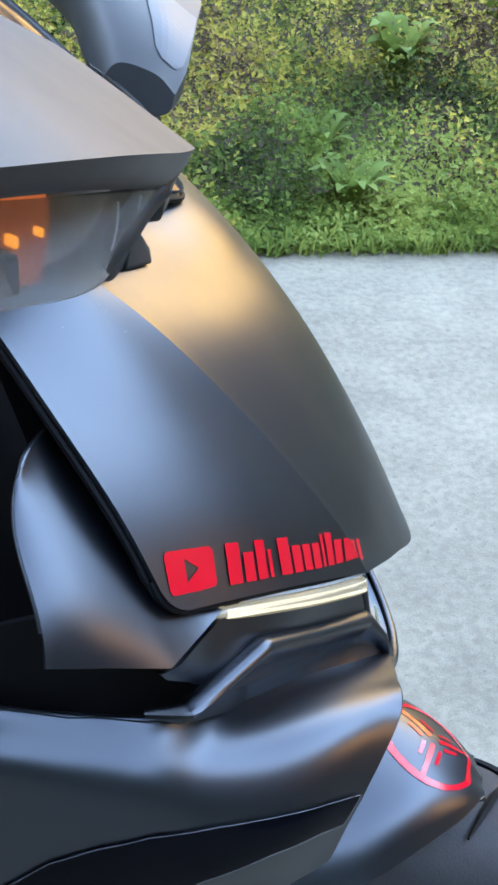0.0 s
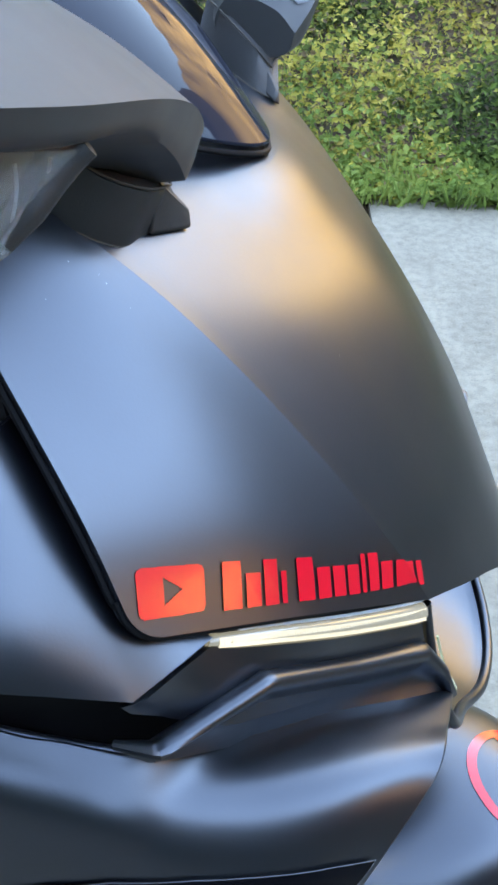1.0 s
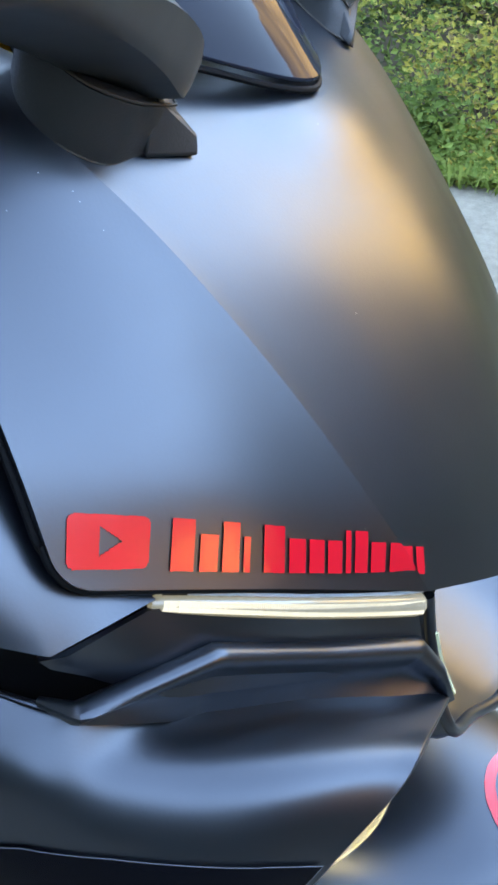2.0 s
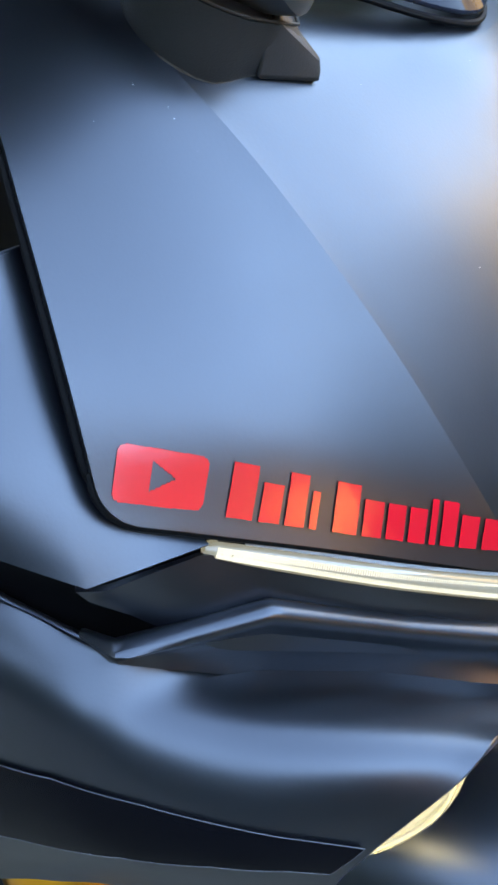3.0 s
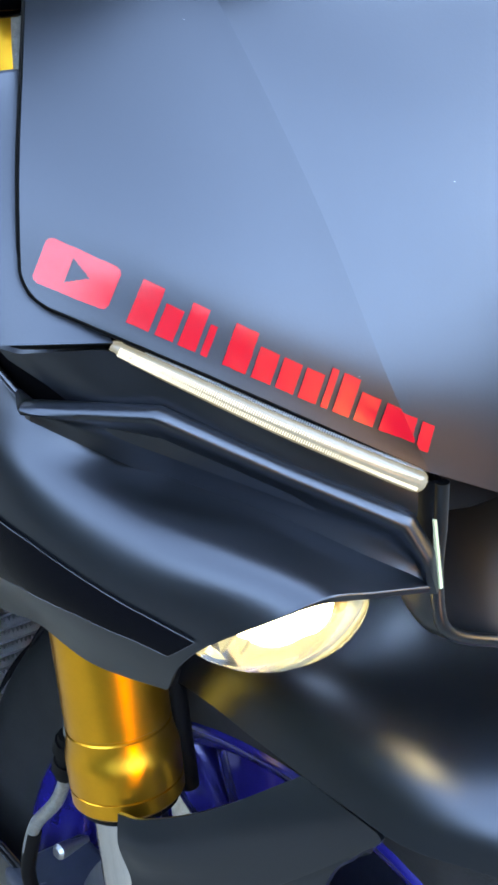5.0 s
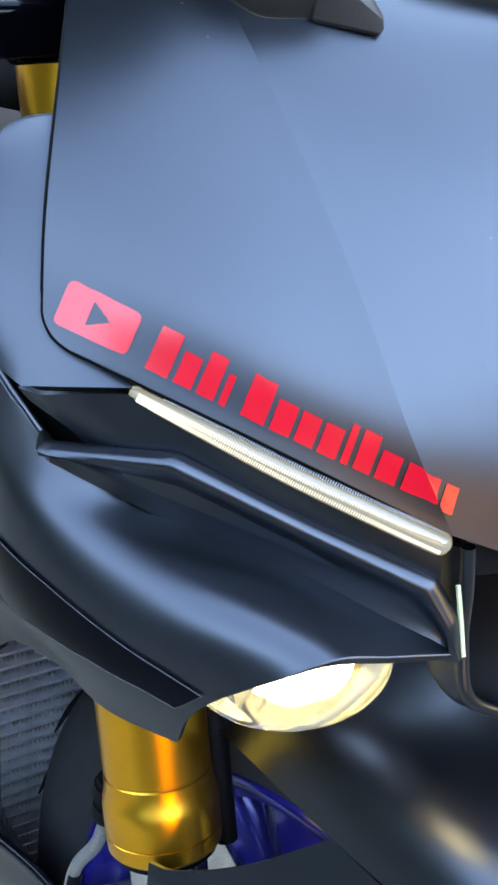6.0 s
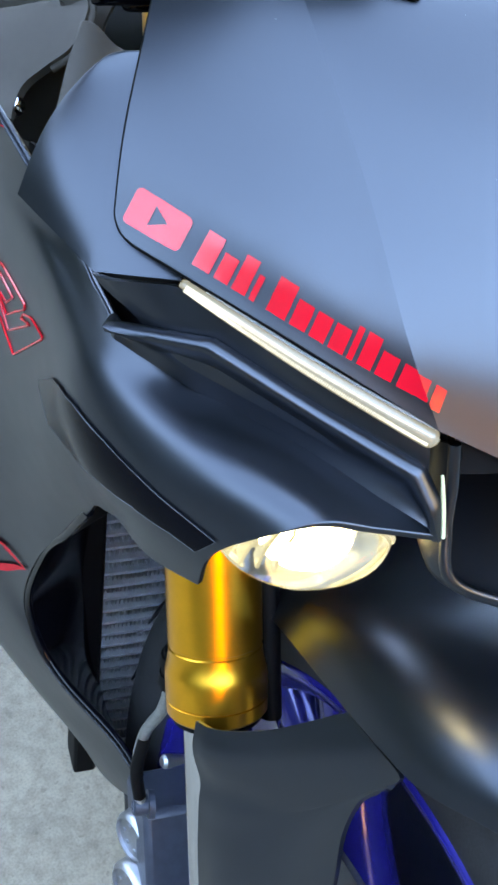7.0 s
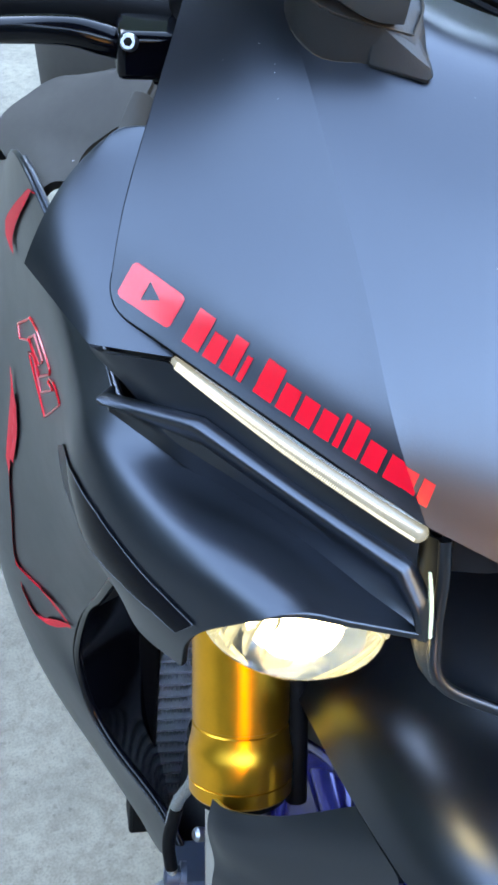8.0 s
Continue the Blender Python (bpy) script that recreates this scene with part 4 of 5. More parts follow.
FLANK = [
    [(-0.031, -0.092, 0.671), (-0.055, -0.122, 0.635), (-0.078, -0.142, 0.612), (-0.091, -0.1500, 0.606)],
    [(-0.006, -0.0880, 0.6755), (-0.042, -0.123, 0.622), (-0.069, -0.146, 0.599), (-0.083, -0.1530, 0.592)],
    [(0.0155, -0.0832, 0.6760), (-0.022, -0.113, 0.612), (-0.056, -0.138, 0.584), (-0.075, -0.1490, 0.573)],
    [(0.0105, -0.0885, 0.6625), (-0.022, -0.114, 0.604), (-0.050, -0.139, 0.574), (-0.071, -0.1500, 0.562)],
    [(0.0050, -0.0955, 0.646), (-0.020, -0.117, 0.592), (-0.046, -0.140, 0.560), (-0.066, -0.1505, 0.547)],
    [(0.0082, -0.1020, 0.625), (-0.014, -0.121, 0.575), (-0.038, -0.142, 0.545), (-0.060, -0.1510, 0.530)],
    [(0.0184, -0.1060, 0.598), (-0.004, -0.125, 0.550), (-0.028, -0.144, 0.520), (-0.050, -0.1510, 0.505)],
    [(0.0300, -0.1120, 0.540), (0.008, -0.130, 0.500), (-0.014, -0.146, 0.475), (-0.034, -0.1510, 0.460)],
    [(0.0400, -0.1150, 0.470), (0.020, -0.132, 0.450), (0.000, -0.147, 0.430), (-0.014, -0.1510, 0.420)],
]
for s in (1, -1):
    rows = [[(x, y * s, z) for x, y, z in r] for r in FLANK]
    part("fender_flank", sheet(bmesh.new(), patch(rows, 20, 36), 0.003 * s), PAINT, fender, bevel=0.001)
    bm = bmesh.new()
    lathe(bm, [(0.0075, 0), (0.0075, 0.003), (0.006, 0.0045), (0.003, 0.0045)], axis_matrix((-0.018, -0.1385 * s, 0.468), (0.75, -0.6 * s, 0.25)), 20)
    part("fender_bolt", bm, ALU, fender, "silver fender bolt")


# round emblem: a ring and three arms of plain bars
def on_fender(x, y):
    return on_surface(fender, (0.0685 + 0.0345 * x, -0.004 + 0.037 * y, 0.7085 - 0.0075 * x), 0.0004, Vector((0.2, 0, 0.9)))


bm = bmesh.new()
loops = [[bm.verts.new(on_fender(r * math.cos(a), r * math.sin(a))) for a in np.linspace(0, 2 * math.pi, 72, endpoint=False)] for r in (0.85, 0.925, 1.0)]
for p, q in zip(loops, loops[1:]):
    for k in range(72):
        bm.faces.new((p[k], p[(k + 1) % 72], q[(k + 1) % 72], q[k]))
for arm in (10, 130, 250):
    c, d = math.cos(radians(arm)), math.sin(radians(arm))
    for off, r0, r1, half in ((0.0, 0.10, 0.86, 0.050), (0.17, 0.16, 0.48, 0.035), (-0.17, 0.16, 0.48, 0.035)):
        rows = [[bm.verts.new(on_fender(r * c - w * d, r * d + w * c)) for w in (off - half, off + half)] for r in np.linspace(r0, r1, 9)]
        for p, q in zip(rows, rows[1:]):
            bm.faces.new((p[0], p[1], q[1], q[0]))
part("round_emblem", bm, RED, fender, "glossy red ring emblem with three arms")

# radiator and inner panels seen through the side openings
RAD_X = -0.345
bm = bmesh.new()
for y in (-0.158, 0.158):
    block(bm, (RAD_X - 0.02, y - 0.010, 0.245), (RAD_X + 0.012, y + 0.010, 0.605))
block(bm, (RAD_X - 0.015, -0.158, 0.598), (RAD_X + 0.008, 0.158, 0.606))
radiator = part("radiator", bm, DARK, bike, "black radiator core with wavy fins", bevel=0.003)
bm = bmesh.new()
block(bm, (RAD_X - 0.012, -0.150, 0), (RAD_X + 0.008, 0.150, 0.0026))
first = part("radiator_tube", bm, material("black_painted_tube", (0.30, 0.30, 0.32), 0.4, metal=0.4, var=0.2, scale=90), radiator)
for z in np.arange(0.25, 0.595, 0.0135):
    if z == 0.25:
        first.location.z = z
        continue
    o = new("radiator_tube", first.data)
    o.parent, o.location.z = radiator, z
bm = bmesh.new()
for z in np.arange(0.25, 0.595, 0.0135):
    ys = np.linspace(-0.150, 0.150, 181)
    zz = z + 0.0080 + 0.0052 * np.where(np.arange(181) % 2, 1, -1)
    sheet(bm, np.array([[(RAD_X + 0.004, y, w) for y, w in zip(ys, zz)], [(RAD_X - 0.012, y, w) for y, w in zip(ys, zz)]]))
part("radiator_fin", bm, material("dark_aluminium_fin", (0.42, 0.42, 0.43), 0.45, metal=0.8, var=0.2, scale=80), radiator)["kind"] = "stuff"
for s in (1, -1):
    bm = bmesh.new()
    sheet(bm, patch([[(-0.238, -0.2095 * s, 0.615), (-0.345, -0.150 * s, 0.640)], [(-0.292, -0.2135 * s, 0.516), (-0.350, -0.150 * s, 0.510)], [(-0.292, -0.2055 * s, 0.469), (-0.350, -0.150 * s, 0.440)], [(-0.272, -0.1885 * s, 0.441), (-0.350, -0.150 * s, 0.370)], [(-0.232, -0.1545 * s, 0.410), (-0.345, -0.140 * s, 0.300)], [(-0.192, -0.1335 * s, 0.375), (-0.340, -0.130 * s, 0.250)]], 12, 30), 0.003 * s)
    part("inner_shroud", bm, GLOSS, bike, "gloss black inner radiator shroud")
    bm = bmesh.new()
    tube(bm, [(-0.165, -0.199 * s, 0.705), (-0.200, -0.204 * s, 0.657), (-0.240, -0.210 * s, 0.606), (-0.289, -0.213 * s, 0.518), (-0.290, -0.205 * s, 0.469), (-0.270, -0.188 * s, 0.441), (-0.230, -0.154 * s, 0.410), (-0.190, -0.133 * s, 0.376)], 0.0032, 10)
    part("opening_lip", bm, GLOSS, bike, "gloss black rounded lip round the cooling opening")
    bm = bmesh.new()
    sheet(bm, patch([[(-0.120, -0.190 * s, 0.770), (-0.330, -0.060 * s, 0.770)], [(-0.235, -0.207 * s, 0.618), (-0.345, -0.060 * s, 0.600)]], 12, 10), 0.003 * s)
    part("upper_shroud", bm, DARK, bike)
    # handlebar, lever, clamp
    bm = bmesh.new()
    tube(bm, [(-0.205, -0.120 * s, 0.975), (-0.235, -0.20 * s, 0.985), (-0.300, -0.36 * s, 0.965), (-0.340, -0.46 * s, 0.950)], 0.011, 14)
    bar = part("handlebar", bm, DARK, bike, "black clip-on handlebar")
    bm = bmesh.new()
    tube(bm, [(-0.300, -0.30 * s, 0.955), (-0.340, -0.43 * s, 0.94)], 0.0175, 16)
    part("grip", bm, RUBBER, bar)
    bm = bmesh.new()
    block(bm, (-0.014, -0.020, -0.007), (0.016, 0.020, 0.014), Matrix.Translation((-0.205, -0.180 * s, 0.976)))
    block(bm, (-0.010, -0.012, -0.013), (0.010, 0.016, -0.006), Matrix.Translation((-0.208, -0.172 * s, 0.976)))
    part("lever_bracket", bm, GLOSS, bar, "black lever bracket", bevel=0.004)
    bm = bmesh.new()
    tube(bm, [(-0.205, -0.185 * s, 0.975), (-0.205, -0.205 * s, 0.982), (-0.210, -0.225 * s, 0.984), (-0.232, -0.265 * s, 0.975), (-0.262, -0.34 * s, 0.958), (-0.29, -0.41 * s, 0.945)], (0.006, 0.007, 0.0065, 0.006, 0.006, 0.007), 12)
    part("brake_lever", bm, GLOSS, bar, "glossy black brake lever")
    bm = bmesh.new()
    lathe(bm, [(0.0050, 0), (0.0050, 0.004), (0.004, 0.0052), (0.0022, 0.0052), (0.002, 0.003)], axis_matrix((-0.188, -0.1950 * s, 0.9865), (0.85, -0.3 * s, 0.4)) @ Matrix.Scale(0.76, 4), 20)
    pivot = part("lever_bolt", bm, ALU, bar, "silver lever pivot bolt")
    bm = bmesh.new()
    lathe(bm, [(0.0026, 0.0047), (0.0026, 0.0054), (0.0002, 0.0052)], axis_matrix((-0.188, -0.1950 * s, 0.9865), (0.85, -0.3 * s, 0.4)) @ Matrix.Scale(0.76, 4), 6)
    part("bolt_socket", bm, DARK, pivot, "dark hexagonal socket")
    bm = bmesh.new()
    lathe(bm, [(0.055, -0.012), (0.058, -0.006), (0.058, 0.012), (0.045, 0.020), (0.030, 0.022)], axis_matrix((-0.215, -0.118 * s, 1.000), (-0.4, 0, 0.91)), 40)
    part("fork_clamp", bm, DARK, bike, "black upper fork clamp")
    # grey inner trim behind the side panel
    rows = [[(-0.300, -0.183 * s, 0.922), (-0.300, -0.176 * s, 0.920), (-0.300, -0.163 * s, 0.907), (-0.300, -0.140 * s, 0.900)], [(-0.265, -0.199 * s, 0.898), (-0.255, -0.190 * s, 0.895), (-0.245, -0.170 * s, 0.885), (-0.245, -0.150 * s, 0.880)],
            [(-0.190, -0.224 * s, 0.886), (-0.185, -0.198 * s, 0.875), (-0.180, -0.170 * s, 0.862), (-0.180, -0.150 * s, 0.858)]]
    part("inner_panel", sheet(bmesh.new(), patch(rows, 14, 14), 0.003 * s), DULLGREY, bike, "matte grey inner cockpit panel", bevel=0.001)
    lip = [(-0.382, -0.161 * s, 0.902), (-0.377, -0.161 * s, 0.899), (-0.368, -0.165 * s, 0.893), (-0.359, -0.174 * s, 0.882), (-0.360, -0.187 * s, 0.872), (-0.360, -0.201 * s, 0.860), (-0.346, -0.212 * s, 0.846)]
    back_row = [(-0.400, -0.186 * s, 0.889), (-0.415, -0.202 * s, 0.882), (-0.430, -0.218 * s, 0.875), (-0.433, -0.232 * s, 0.865), (-0.432, -0.249 * s, 0.851), (-0.416, -0.252 * s, 0.841), (-0.352, -0.228 * s, 0.837)]
    mid_row = [tuple((np.array(p) + q) / 2 + (0.001, -0.002 * s, 0.003)) for p, q in zip(lip, back_row)]
    trim = part("inner_trim", sheet(bmesh.new(), patch([lip, mid_row, back_row], 30, 12), 0.006 * s), DULLGREY, bike, "matte grey knee panel with a raised lip", bevel=0.001)
    bm = bmesh.new()
    lathe(bm, [(0.0065, -0.004), (0.0065, 0.002), (0.0055, 0.0038), (0.003, 0.0045), (0.002, 0.002)], axis_matrix((-0.356, -0.2105 * s, 0.8535), (0.45, -0.5 * s, 0.75)), 20)
    part("trim_screw", bm, CHROME, trim, "round-head screw")
    bm = bmesh.new()
    tube(bm, [(x + 0.001, y, z + 0.001) for x, y, z in lip[:5]], 0.0026, 10)
    part("raised_lip", bm, DULLGREY, trim)
# tank and rear body
TANK = [
    [(-0.36, 0, 0.985), (-0.365, -0.09, 0.970), (-0.38, -0.15, 0.900), (-0.39, -0.16, 0.800)],
    [(-0.44, 0, 1.050), (-0.45, -0.12, 1.030), (-0.46, -0.215, 0.940), (-0.46, -0.22, 0.800)],
    [(-0.60, 0, 1.055), (-0.60, -0.13, 1.035), (-0.60, -0.225, 0.940), (-0.60, -0.20, 0.780)],
    [(-0.78, 0, 0.940), (-0.78, -0.09, 0.920), (-0.78, -0.14, 0.860), (-0.78, -0.14, 0.760)],
]
near = patch(TANK, 14, 30)
part("fuel_tank", sheet(bmesh.new(), np.concatenate([near[:, ::-1], near[:, 1:] * (1, -1, 1)], 1), 0.003), DULLGREY, bike, "matte grey fuel tank")
bm = bmesh.new()
for p in ((-0.36, 0.13, 0.78), (-0.36, 0.12, 0.40), (-0.50, 0.17, 0.30), (-0.50, 0.17, 0.80), (-0.90, 0.15, 0.82), (-0.90, 0.14, 0.36)):
    for s in (1, -1):
        bm.verts.new((p[0], p[1] * s, p[2]))
bmesh.ops.convex_hull(bm, input=bm.verts)
part("engine_block", bm, DARK, bike, "dark engine and frame", bevel=0.02)
bm = bmesh.new()
sheet(bm, patch([[(-0.78, -0.10, 0.86), (-0.78, 0, 0.90), (-0.78, 0.10, 0.86)], [(-0.95, -0.14, 0.87), (-0.95, 0, 0.91), (-0.95, 0.14, 0.87)], [(-1.15, -0.12, 0.90), (-1.15, 0, 0.93), (-1.15, 0.12, 0.90)], [(-1.45, -0.05, 1.00), (-1.45, 0, 1.02), (-1.45, 0.05, 1.00)]], 14, 24), 0.03)
part("seat_tail", bm, DARK, bike, "black seat and tail")
back = axis_matrix((-1.395, 0, 0.36), (0, 1, 0))
bm = bmesh.new()
prof = [(0.215, -0.07), (0.25, -0.09), (0.285, -0.085), (0.305, -0.05), (0.312, 0), (0.305, 0.05), (0.285, 0.085), (0.25, 0.09), (0.215, 0.07)]
sheet(bm, np.array([[tuple(back @ Vector((r * math.cos(a), r * math.sin(a), h))) for r, h in catmull(prof, 21)] for a in np.linspace(0, 2 * math.pi, 65)]))
rear = part("rear_wheel", bm, RUBBER, bike, "black rear tyre on a blue rim")
bm = bmesh.new()
lathe(bm, [(0.04, -0.05), (0.21, -0.02), (0.21, 0.02), (0.04, 0.05)], back, 48)
part("rim", bm, BLUE, rear)
bm = bmesh.new()
for s in (1, -1):
    tube(bm, [(-0.80, 0.11 * s, 0.45), (-1.1, 0.12 * s, 0.42), (-1.395, 0.10 * s, 0.36)], (0.04, 0.035, 0.03), 12)
part("swing_arm", bm, ALU, bike)
bm = bmesh.new()
tube(bm, [(-0.72, 0.12, 0.42), (-0.74, 0.24, 0.24), (-0.76, 0.345, 0.108)], 0.011, 10)
part("side_stand", bm, DARK, bike)

# ---- verge: rough grass and weeds beyond the concrete ----
rng = np.random.default_rng(4)


def leaf_material(name, stops):
    m = bpy.data.materials.new(name)
    m.use_nodes = True
    n, l = m.node_tree.nodes, m.node_tree.links
    p = n["Principled BSDF"]
    p.inputs["Roughness"].default_value, p.inputs["Specular IOR Level"].default_value = 0.6, 0.12
    geo, ramp = n.new("ShaderNodeNewGeometry"), n.new("ShaderNodeValToRGB")
    r = ramp.color_ramp
    while len(r.elements) < len(stops):
        r.elements.new(0.5)
    for e, (pos, col) in zip(r.elements, stops):
        e.position, e.color = pos, (*col, 1)
    tc, nz, mix = n.new("ShaderNodeTexCoord"), n.new("ShaderNodeTexNoise"), n.new("ShaderNodeMath")
    nz.inputs["Scale"].default_value = 3.2
    l.new(tc.outputs["Object"], nz.inputs["Vector"])
    mix.operation = "MULTIPLY_ADD"
    mix.inputs[1].default_value = 0.45
    off = n.new("ShaderNodeMath")
    off.operation = "MULTIPLY_ADD"
    off.inputs[1].default_value, off.inputs[2].default_value = 2.6, -0.93
    l.new(nz.outputs["Fac"], off.inputs[0])
    l.new(geo.outputs["Random Per Island"], mix.inputs[0])
    l.new(off.outputs[0], mix.inputs[2])
    l.new(mix.outputs[0], ramp.inputs[0])
    l.new(ramp.outputs[0], p.inputs["Base Color"])
    tr, ms = n.new("ShaderNodeBsdfTranslucent"), n.new("ShaderNodeMixShader")
    l.new(ramp.outputs[0], tr.inputs["Color"])
    ms.inputs[0].default_value = 0.4
    l.new(p.outputs[0], ms.inputs[1])
    l.new(tr.outputs[0], ms.inputs[2])
    l.new(ms.outputs[0], n["Material Output"].inputs["Surface"])
    return m


LEAF = leaf_material("weed_leaves", [(0.0, (0.012, 0.022, 0.008)), (0.25, (0.05, 0.07, 0.018)), (0.42, (0.13, 0.16, 0.04)), (0.56, (0.28, 0.25, 0.05)), (0.72, (0.44, 0.33, 0.07)), (0.84, (0.17, 0.11, 0.06)), (1.0, (0.07, 0.045, 0.03))])
BROAD = leaf_material("broad_leaves", [(0.0, (0.03, 0.055, 0.014)), (0.5, (0.11, 0.165, 0.035)), (1.0, (0.24, 0.28, 0.07))])


def leaves(centres, normals_, lengths, widths, angles):
    """Many small folded leaves as one mesh: four corners and a raised midrib."""
    n = len(centres)
    nn = normals_ / np.linalg.norm(normals_, axis=1, keepdims=True)
    ref = np.stack([np.cos(angles), np.sin(angles), np.zeros(n)], 1)
    t = ref - nn * (ref * nn).sum(1, keepdims=True)
    t /= np.linalg.norm(t, axis=1, keepdims=True) + 1e-9
    s = np.cross(nn, t)
    L, W = lengths[:, None], widths[:, None]
    v = np.stack([centres - t * L * 0.5, centres - s * W * 0.5 + nn * W * 0.18, centres + t * L * 0.5 - nn * L * 0.12, centres + s * W * 0.5 + nn * W * 0.18], 1).reshape(-1, 3)
    f = (np.arange(n)[:, None] * 4 + np.array([[0, 1, 2, 3]])).tolist()
    me = bpy.data.meshes.new("leaves")
    me.from_pydata(v.tolist(), [], f)
    return me


def bank(y):
    return np.clip((y - EDGE_Y) * 0.16, 0, 0.45)


count = 230000
cx, cy = np.concatenate([rng.uniform(-1.0, 2.0, 1050), rng.uniform(-8, 9, 450)]), EDGE_Y + 0.10 + rng.power(0.8, 1500) * 3.6
ch = rng.uniform(0.05, 0.24, 1500) * np.clip(0.45 + (cy - EDGE_Y) * 0.8, 0.4, 1.4)
pick = rng.integers(0, 1500, count)
rad = np.abs(rng.normal(0, 0.13, count)) * (0.8 + ch[pick])
ang = rng.uniform(0, 2 * math.pi, count)
px, py = cx[pick] + rad * np.cos(ang), cy[pick] + rad * np.sin(ang)
py = np.maximum(py, EDGE_Y - 0.03 + 0.08 * rng.random(count) ** 2)
pz = bank(py) + ch[pick] * rng.random(count) ** 0.7 * np.clip(1.2 - rad * 2.2, 0.15, 1)
edge = rng.random(count) < 0.14
py = np.where(edge, EDGE_Y - 0.025 + 0.22 * rng.random(count), py)
pz = np.where(edge, bank(py) + 0.004 + 0.03 * rng.random(count), pz)
nrm = np.stack([rng.normal(0, 0.6, count), rng.normal(-0.35, 0.6, count), rng.uniform(0.25, 1.1, count)], 1)
size = rng.uniform(0.009, 0.025, count)
wide = size * rng.uniform(0.35, 0.75, count)
spin = rng.uniform(0, 6.28, count)
low = py + rng.normal(0, 0.12, count) + 0.12 * np.sin(px * 5.3) < EDGE_Y + 0.27
low |= (np.hypot(px - 0.75, py - 2.50) < 0.22 + rng.normal(0, 0.05, count))
for pick_out, name, mat, label, kind_of in ((~low, "weeds", LEAF, "dense weeds with yellowing and dry brown leaves beside the concrete", "weeds"),
                                            (low, "ground_cover", BROAD, "low bright green ground cover along the concrete edge", "weeds")):
    cover = new(name, leaves(np.stack([px, py, pz], 1)[pick_out], nrm[pick_out], size[pick_out], wide[pick_out], spin[pick_out]))
    cover.data.materials.append(mat)
    cover.matrix_world = ALONG
    tagged(cover, label, kind_of, kind="stuff")
count = 8000
gx, gy = np.concatenate([rng.uniform(-1.2, 2.2, 3000), rng.uniform(-8, 9, 5000)]), EDGE_Y - 0.04 + rng.power(0.45, count) * 2.5
gh = rng.uniform(0.02, 0.075, count)
lean, turn_a = rng.normal(0, 0.35, count), rng.uniform(0, 6.28, count)
nrm = np.stack([np.cos(turn_a), np.sin(turn_a), np.abs(lean) * 0.6], 1)
me = leaves(np.stack([gx, gy, bank(gy) + gh * 0.45], 1), nrm, gh, rng.uniform(0.004, 0.009, count), turn_a + 1.3)
v = np.array([x.co for x in me.vertices]).reshape(-1, 4, 3)
base = np.stack([gx, gy, bank(gy)], 1)
v[:, 0] = base
v[:, 2] = base + np.stack([lean * gh, rng.normal(0, 0.3, count) * gh, gh], 1)
side_w = np.stack([np.cos(turn_a), np.sin(turn_a), np.zeros(count)], 1) * 0.0035
v[:, 1], v[:, 3] = (v[:, 0] + v[:, 2]) / 2 - side_w, (v[:, 0] + v[:, 2]) / 2 + side_w
me.vertices.foreach_set("co", v.reshape(-1))
grass = new("grass", me)
me.materials.append(BROAD)
grass.matrix_world = ALONG
tagged(grass, "short green grass blades along the concrete edge", "grass", kind="stuff")
# soil bank under the weeds
xs, ys = np.linspace(-8, 8, 60), np.concatenate([np.linspace(EDGE_Y + 0.002, 6.0, 40), [9.0]])
bm = bmesh.new()
sheet(bm, np.array([[(x, y, float(bank(y)) + 0.02 * noise.noise(Vector((x * 3, y * 3, 0)))) for x in xs] for y in ys]))
soil = part("soil_bank", bm, SOIL)
soil.matrix_world = ALONG
tagged(soil, "low bank of brown soil and leaf litter", "bank", kind="structure")


# unseen trees added all round to shape light and reflections: tall ones keep the sun off; the lower, yellowing ones
# ahead catch it in their tops
def unseen_trees(radius, start, end, count, share=1.0):
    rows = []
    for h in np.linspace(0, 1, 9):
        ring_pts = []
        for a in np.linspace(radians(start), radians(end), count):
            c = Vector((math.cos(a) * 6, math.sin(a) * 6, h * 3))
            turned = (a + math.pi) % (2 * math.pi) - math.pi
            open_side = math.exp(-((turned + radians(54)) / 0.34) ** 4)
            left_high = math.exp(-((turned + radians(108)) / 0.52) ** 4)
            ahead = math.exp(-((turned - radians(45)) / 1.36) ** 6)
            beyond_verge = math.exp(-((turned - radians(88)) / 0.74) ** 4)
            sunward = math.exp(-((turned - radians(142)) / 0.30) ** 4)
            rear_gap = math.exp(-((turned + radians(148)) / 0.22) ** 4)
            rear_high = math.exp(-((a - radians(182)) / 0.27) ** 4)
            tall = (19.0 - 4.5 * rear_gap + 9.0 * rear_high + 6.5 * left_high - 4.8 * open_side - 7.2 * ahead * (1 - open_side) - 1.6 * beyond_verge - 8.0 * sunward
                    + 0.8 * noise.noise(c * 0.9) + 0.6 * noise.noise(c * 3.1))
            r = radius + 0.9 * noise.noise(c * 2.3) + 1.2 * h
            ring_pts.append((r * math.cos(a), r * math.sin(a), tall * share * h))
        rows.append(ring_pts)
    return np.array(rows)


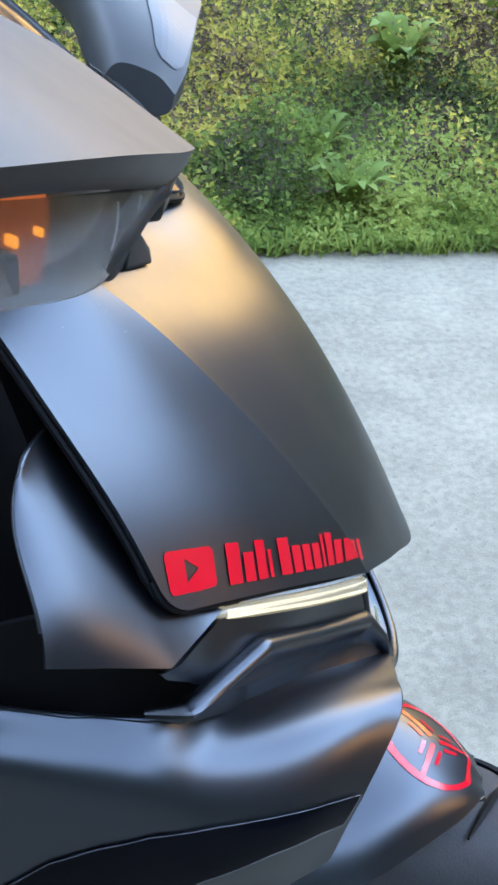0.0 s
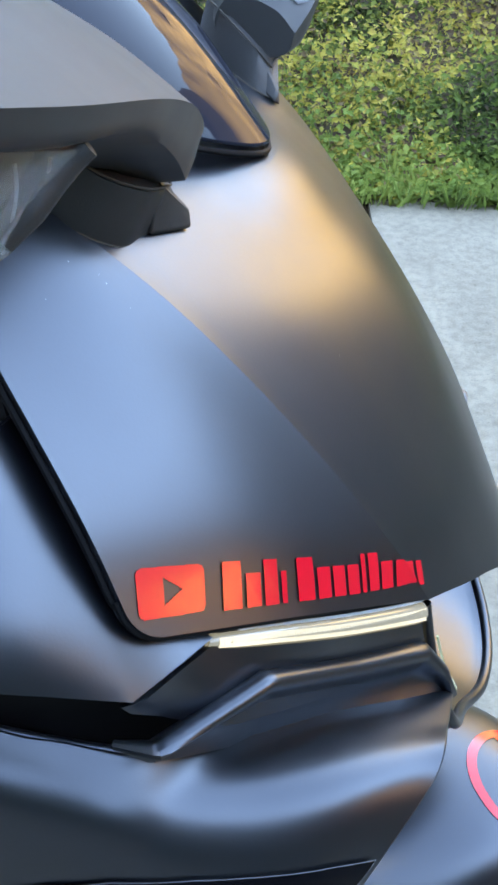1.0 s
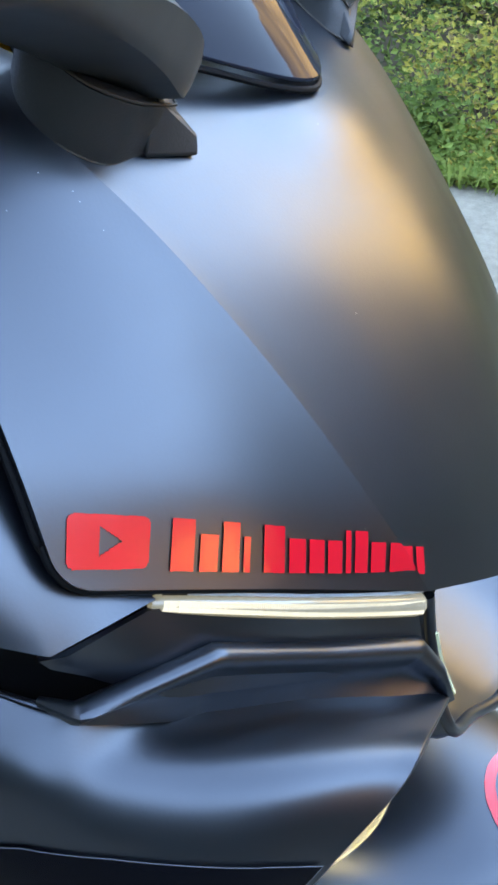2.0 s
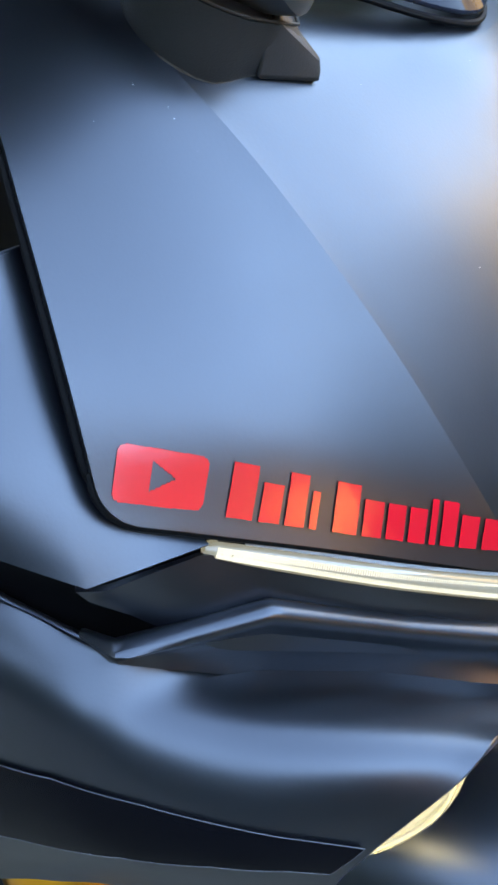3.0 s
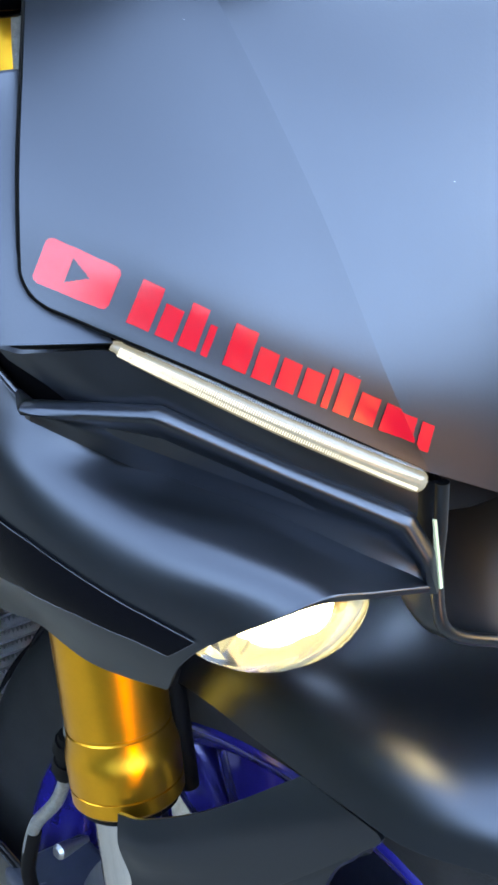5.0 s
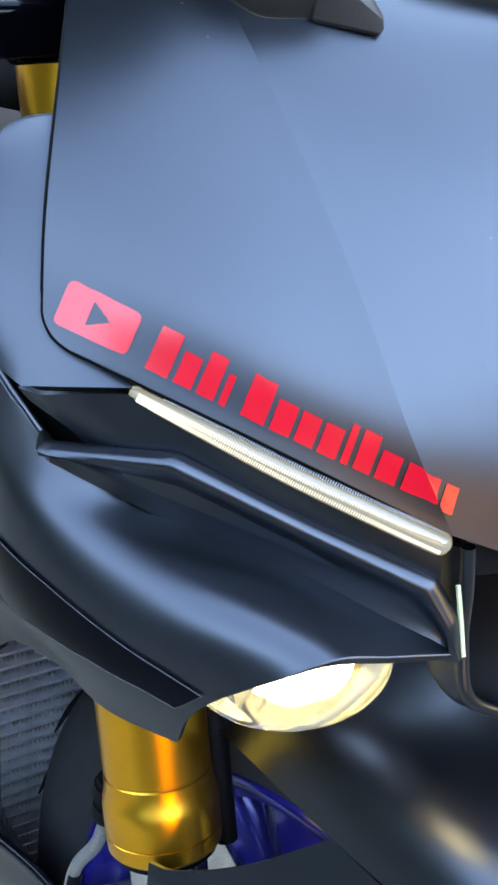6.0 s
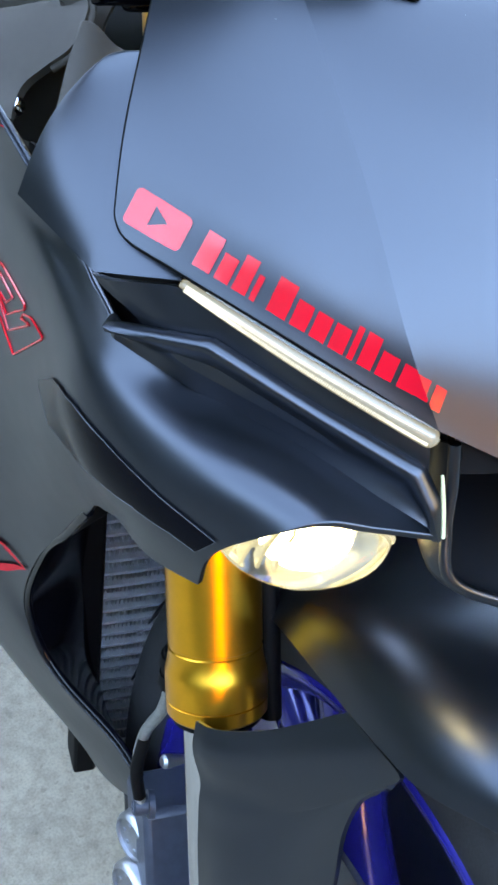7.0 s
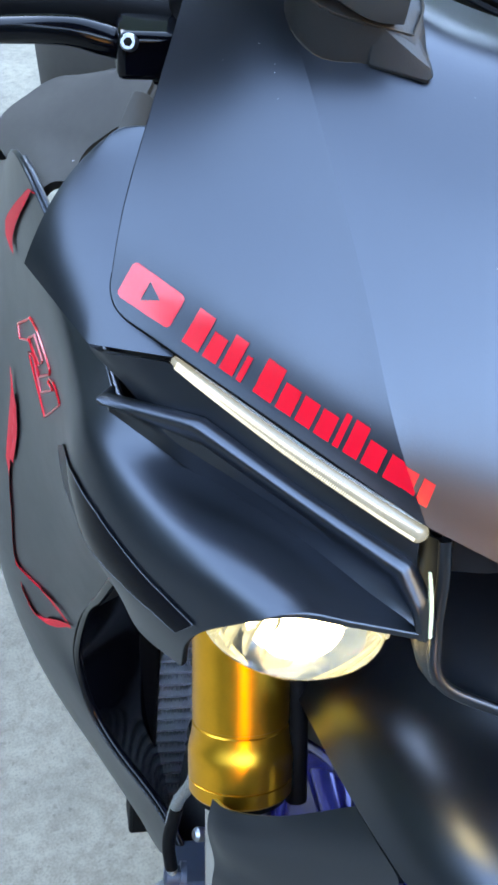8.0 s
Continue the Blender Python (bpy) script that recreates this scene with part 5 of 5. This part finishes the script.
# tones chosen for what the paint mirrors: dull green, near-black ahead, gold over the verge
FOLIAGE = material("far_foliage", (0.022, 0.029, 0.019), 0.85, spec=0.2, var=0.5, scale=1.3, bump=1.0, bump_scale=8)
SHADE_TREES = material("shade_tree_foliage", (0.0050, 0.0065, 0.0080), 0.85, spec=0.2, var=0.5, second=(0.013, 0.014, 0.014), scale=0.7, bump=1.0, bump_scale=8)
GLOW_TREES = material("glow_tree_foliage", (0.118, 0.106, 0.066), 0.85, spec=0.2, var=0.5, scale=1.3, bump=1.0, bump_scale=8)
tagged(part("unseen_trees", sheet(bmesh.new(), unseen_trees(26, 128, 327, 230)), FOLIAGE), "unseen tall dark green trees added to block the sun", "backdrop", kind="structure")
tagged(part("unseen_trees", sheet(bmesh.new(), unseen_trees(25.8, -34, 51, 98)), SHADE_TREES), "unseen near-black trees added to darken the reflections ahead", "backdrop", kind="structure")
# narrow russet patch added straight ahead as a warm glint for the bodywork
GLOW_SHRUBS = material("glow_shrub_foliage", (0.125, 0.080, 0.043), 0.85, spec=0.2, var=0.5, scale=1.3, bump=1.0, bump_scale=8)
tagged(part("unseen_trees", sheet(bmesh.new(), unseen_trees(23, -10, 6, 30, 0.38)), GLOW_SHRUBS), "unseen low russet shrubs added as a warm patch to reflect", "backdrop", kind="structure")
tagged(part("unseen_trees", sheet(bmesh.new(), unseen_trees(25.5, 50, 129, 88)), GLOW_TREES), "unseen yellowing trees added as a gold band to reflect", "backdrop", kind="structure")


def weed_plant(where, reach, blades, lean=1.0):
    plant = new("broad_leaf_plant")
    plant.matrix_world = ALONG @ Matrix.Translation(where)
    for k in range(blades):
        a, tall = k * 2.4 + rng.uniform(-0.3, 0.3), rng.uniform(0.6, 1.0)
        out = Vector((math.cos(a), math.sin(a), 0)) * lean
        spine = [Vector((0, 0, 0)), out * reach * 0.28 + Vector((0, 0, reach * 0.55 * tall)), out * reach * 0.62 + Vector((0, 0, reach * 0.85 * tall)), out * reach + Vector((0, 0, reach * 0.80 * tall))]
        c = catmull(spine, 10)
        w = reach * 0.13 * np.sin(np.linspace(0.25, math.pi, 10))
        s = np.array(out.cross(Vector((0, 0, 1)))) / lean
        rows = np.array([[p - s * ww, p + np.array((0, 0, -ww * 0.3)), p + s * ww] for p, ww in zip(c, w)])
        part("leaf", sheet(bmesh.new(), rows), BROAD, plant)
    return tagged(plant, "bright green broad-leaved weed standing in the verge", "plant", group="weeds in the verge")


for x, y, reach, blades, lean in ((1.03, 2.90, 0.27, 16, 0.42), (0.74, 2.30, 0.15, 11, 0.8), (0.74, 2.58, 0.12, 9, 0.8), (1.5, 3.3, 0.30, 11, 0.8), (0.2, 3.0, 0.20, 10, 0.8), (-0.3, 3.4, 0.34, 11, 0.8)):
    weed_plant((x, y, float(bank(y)) - 0.01), reach, blades, lean)
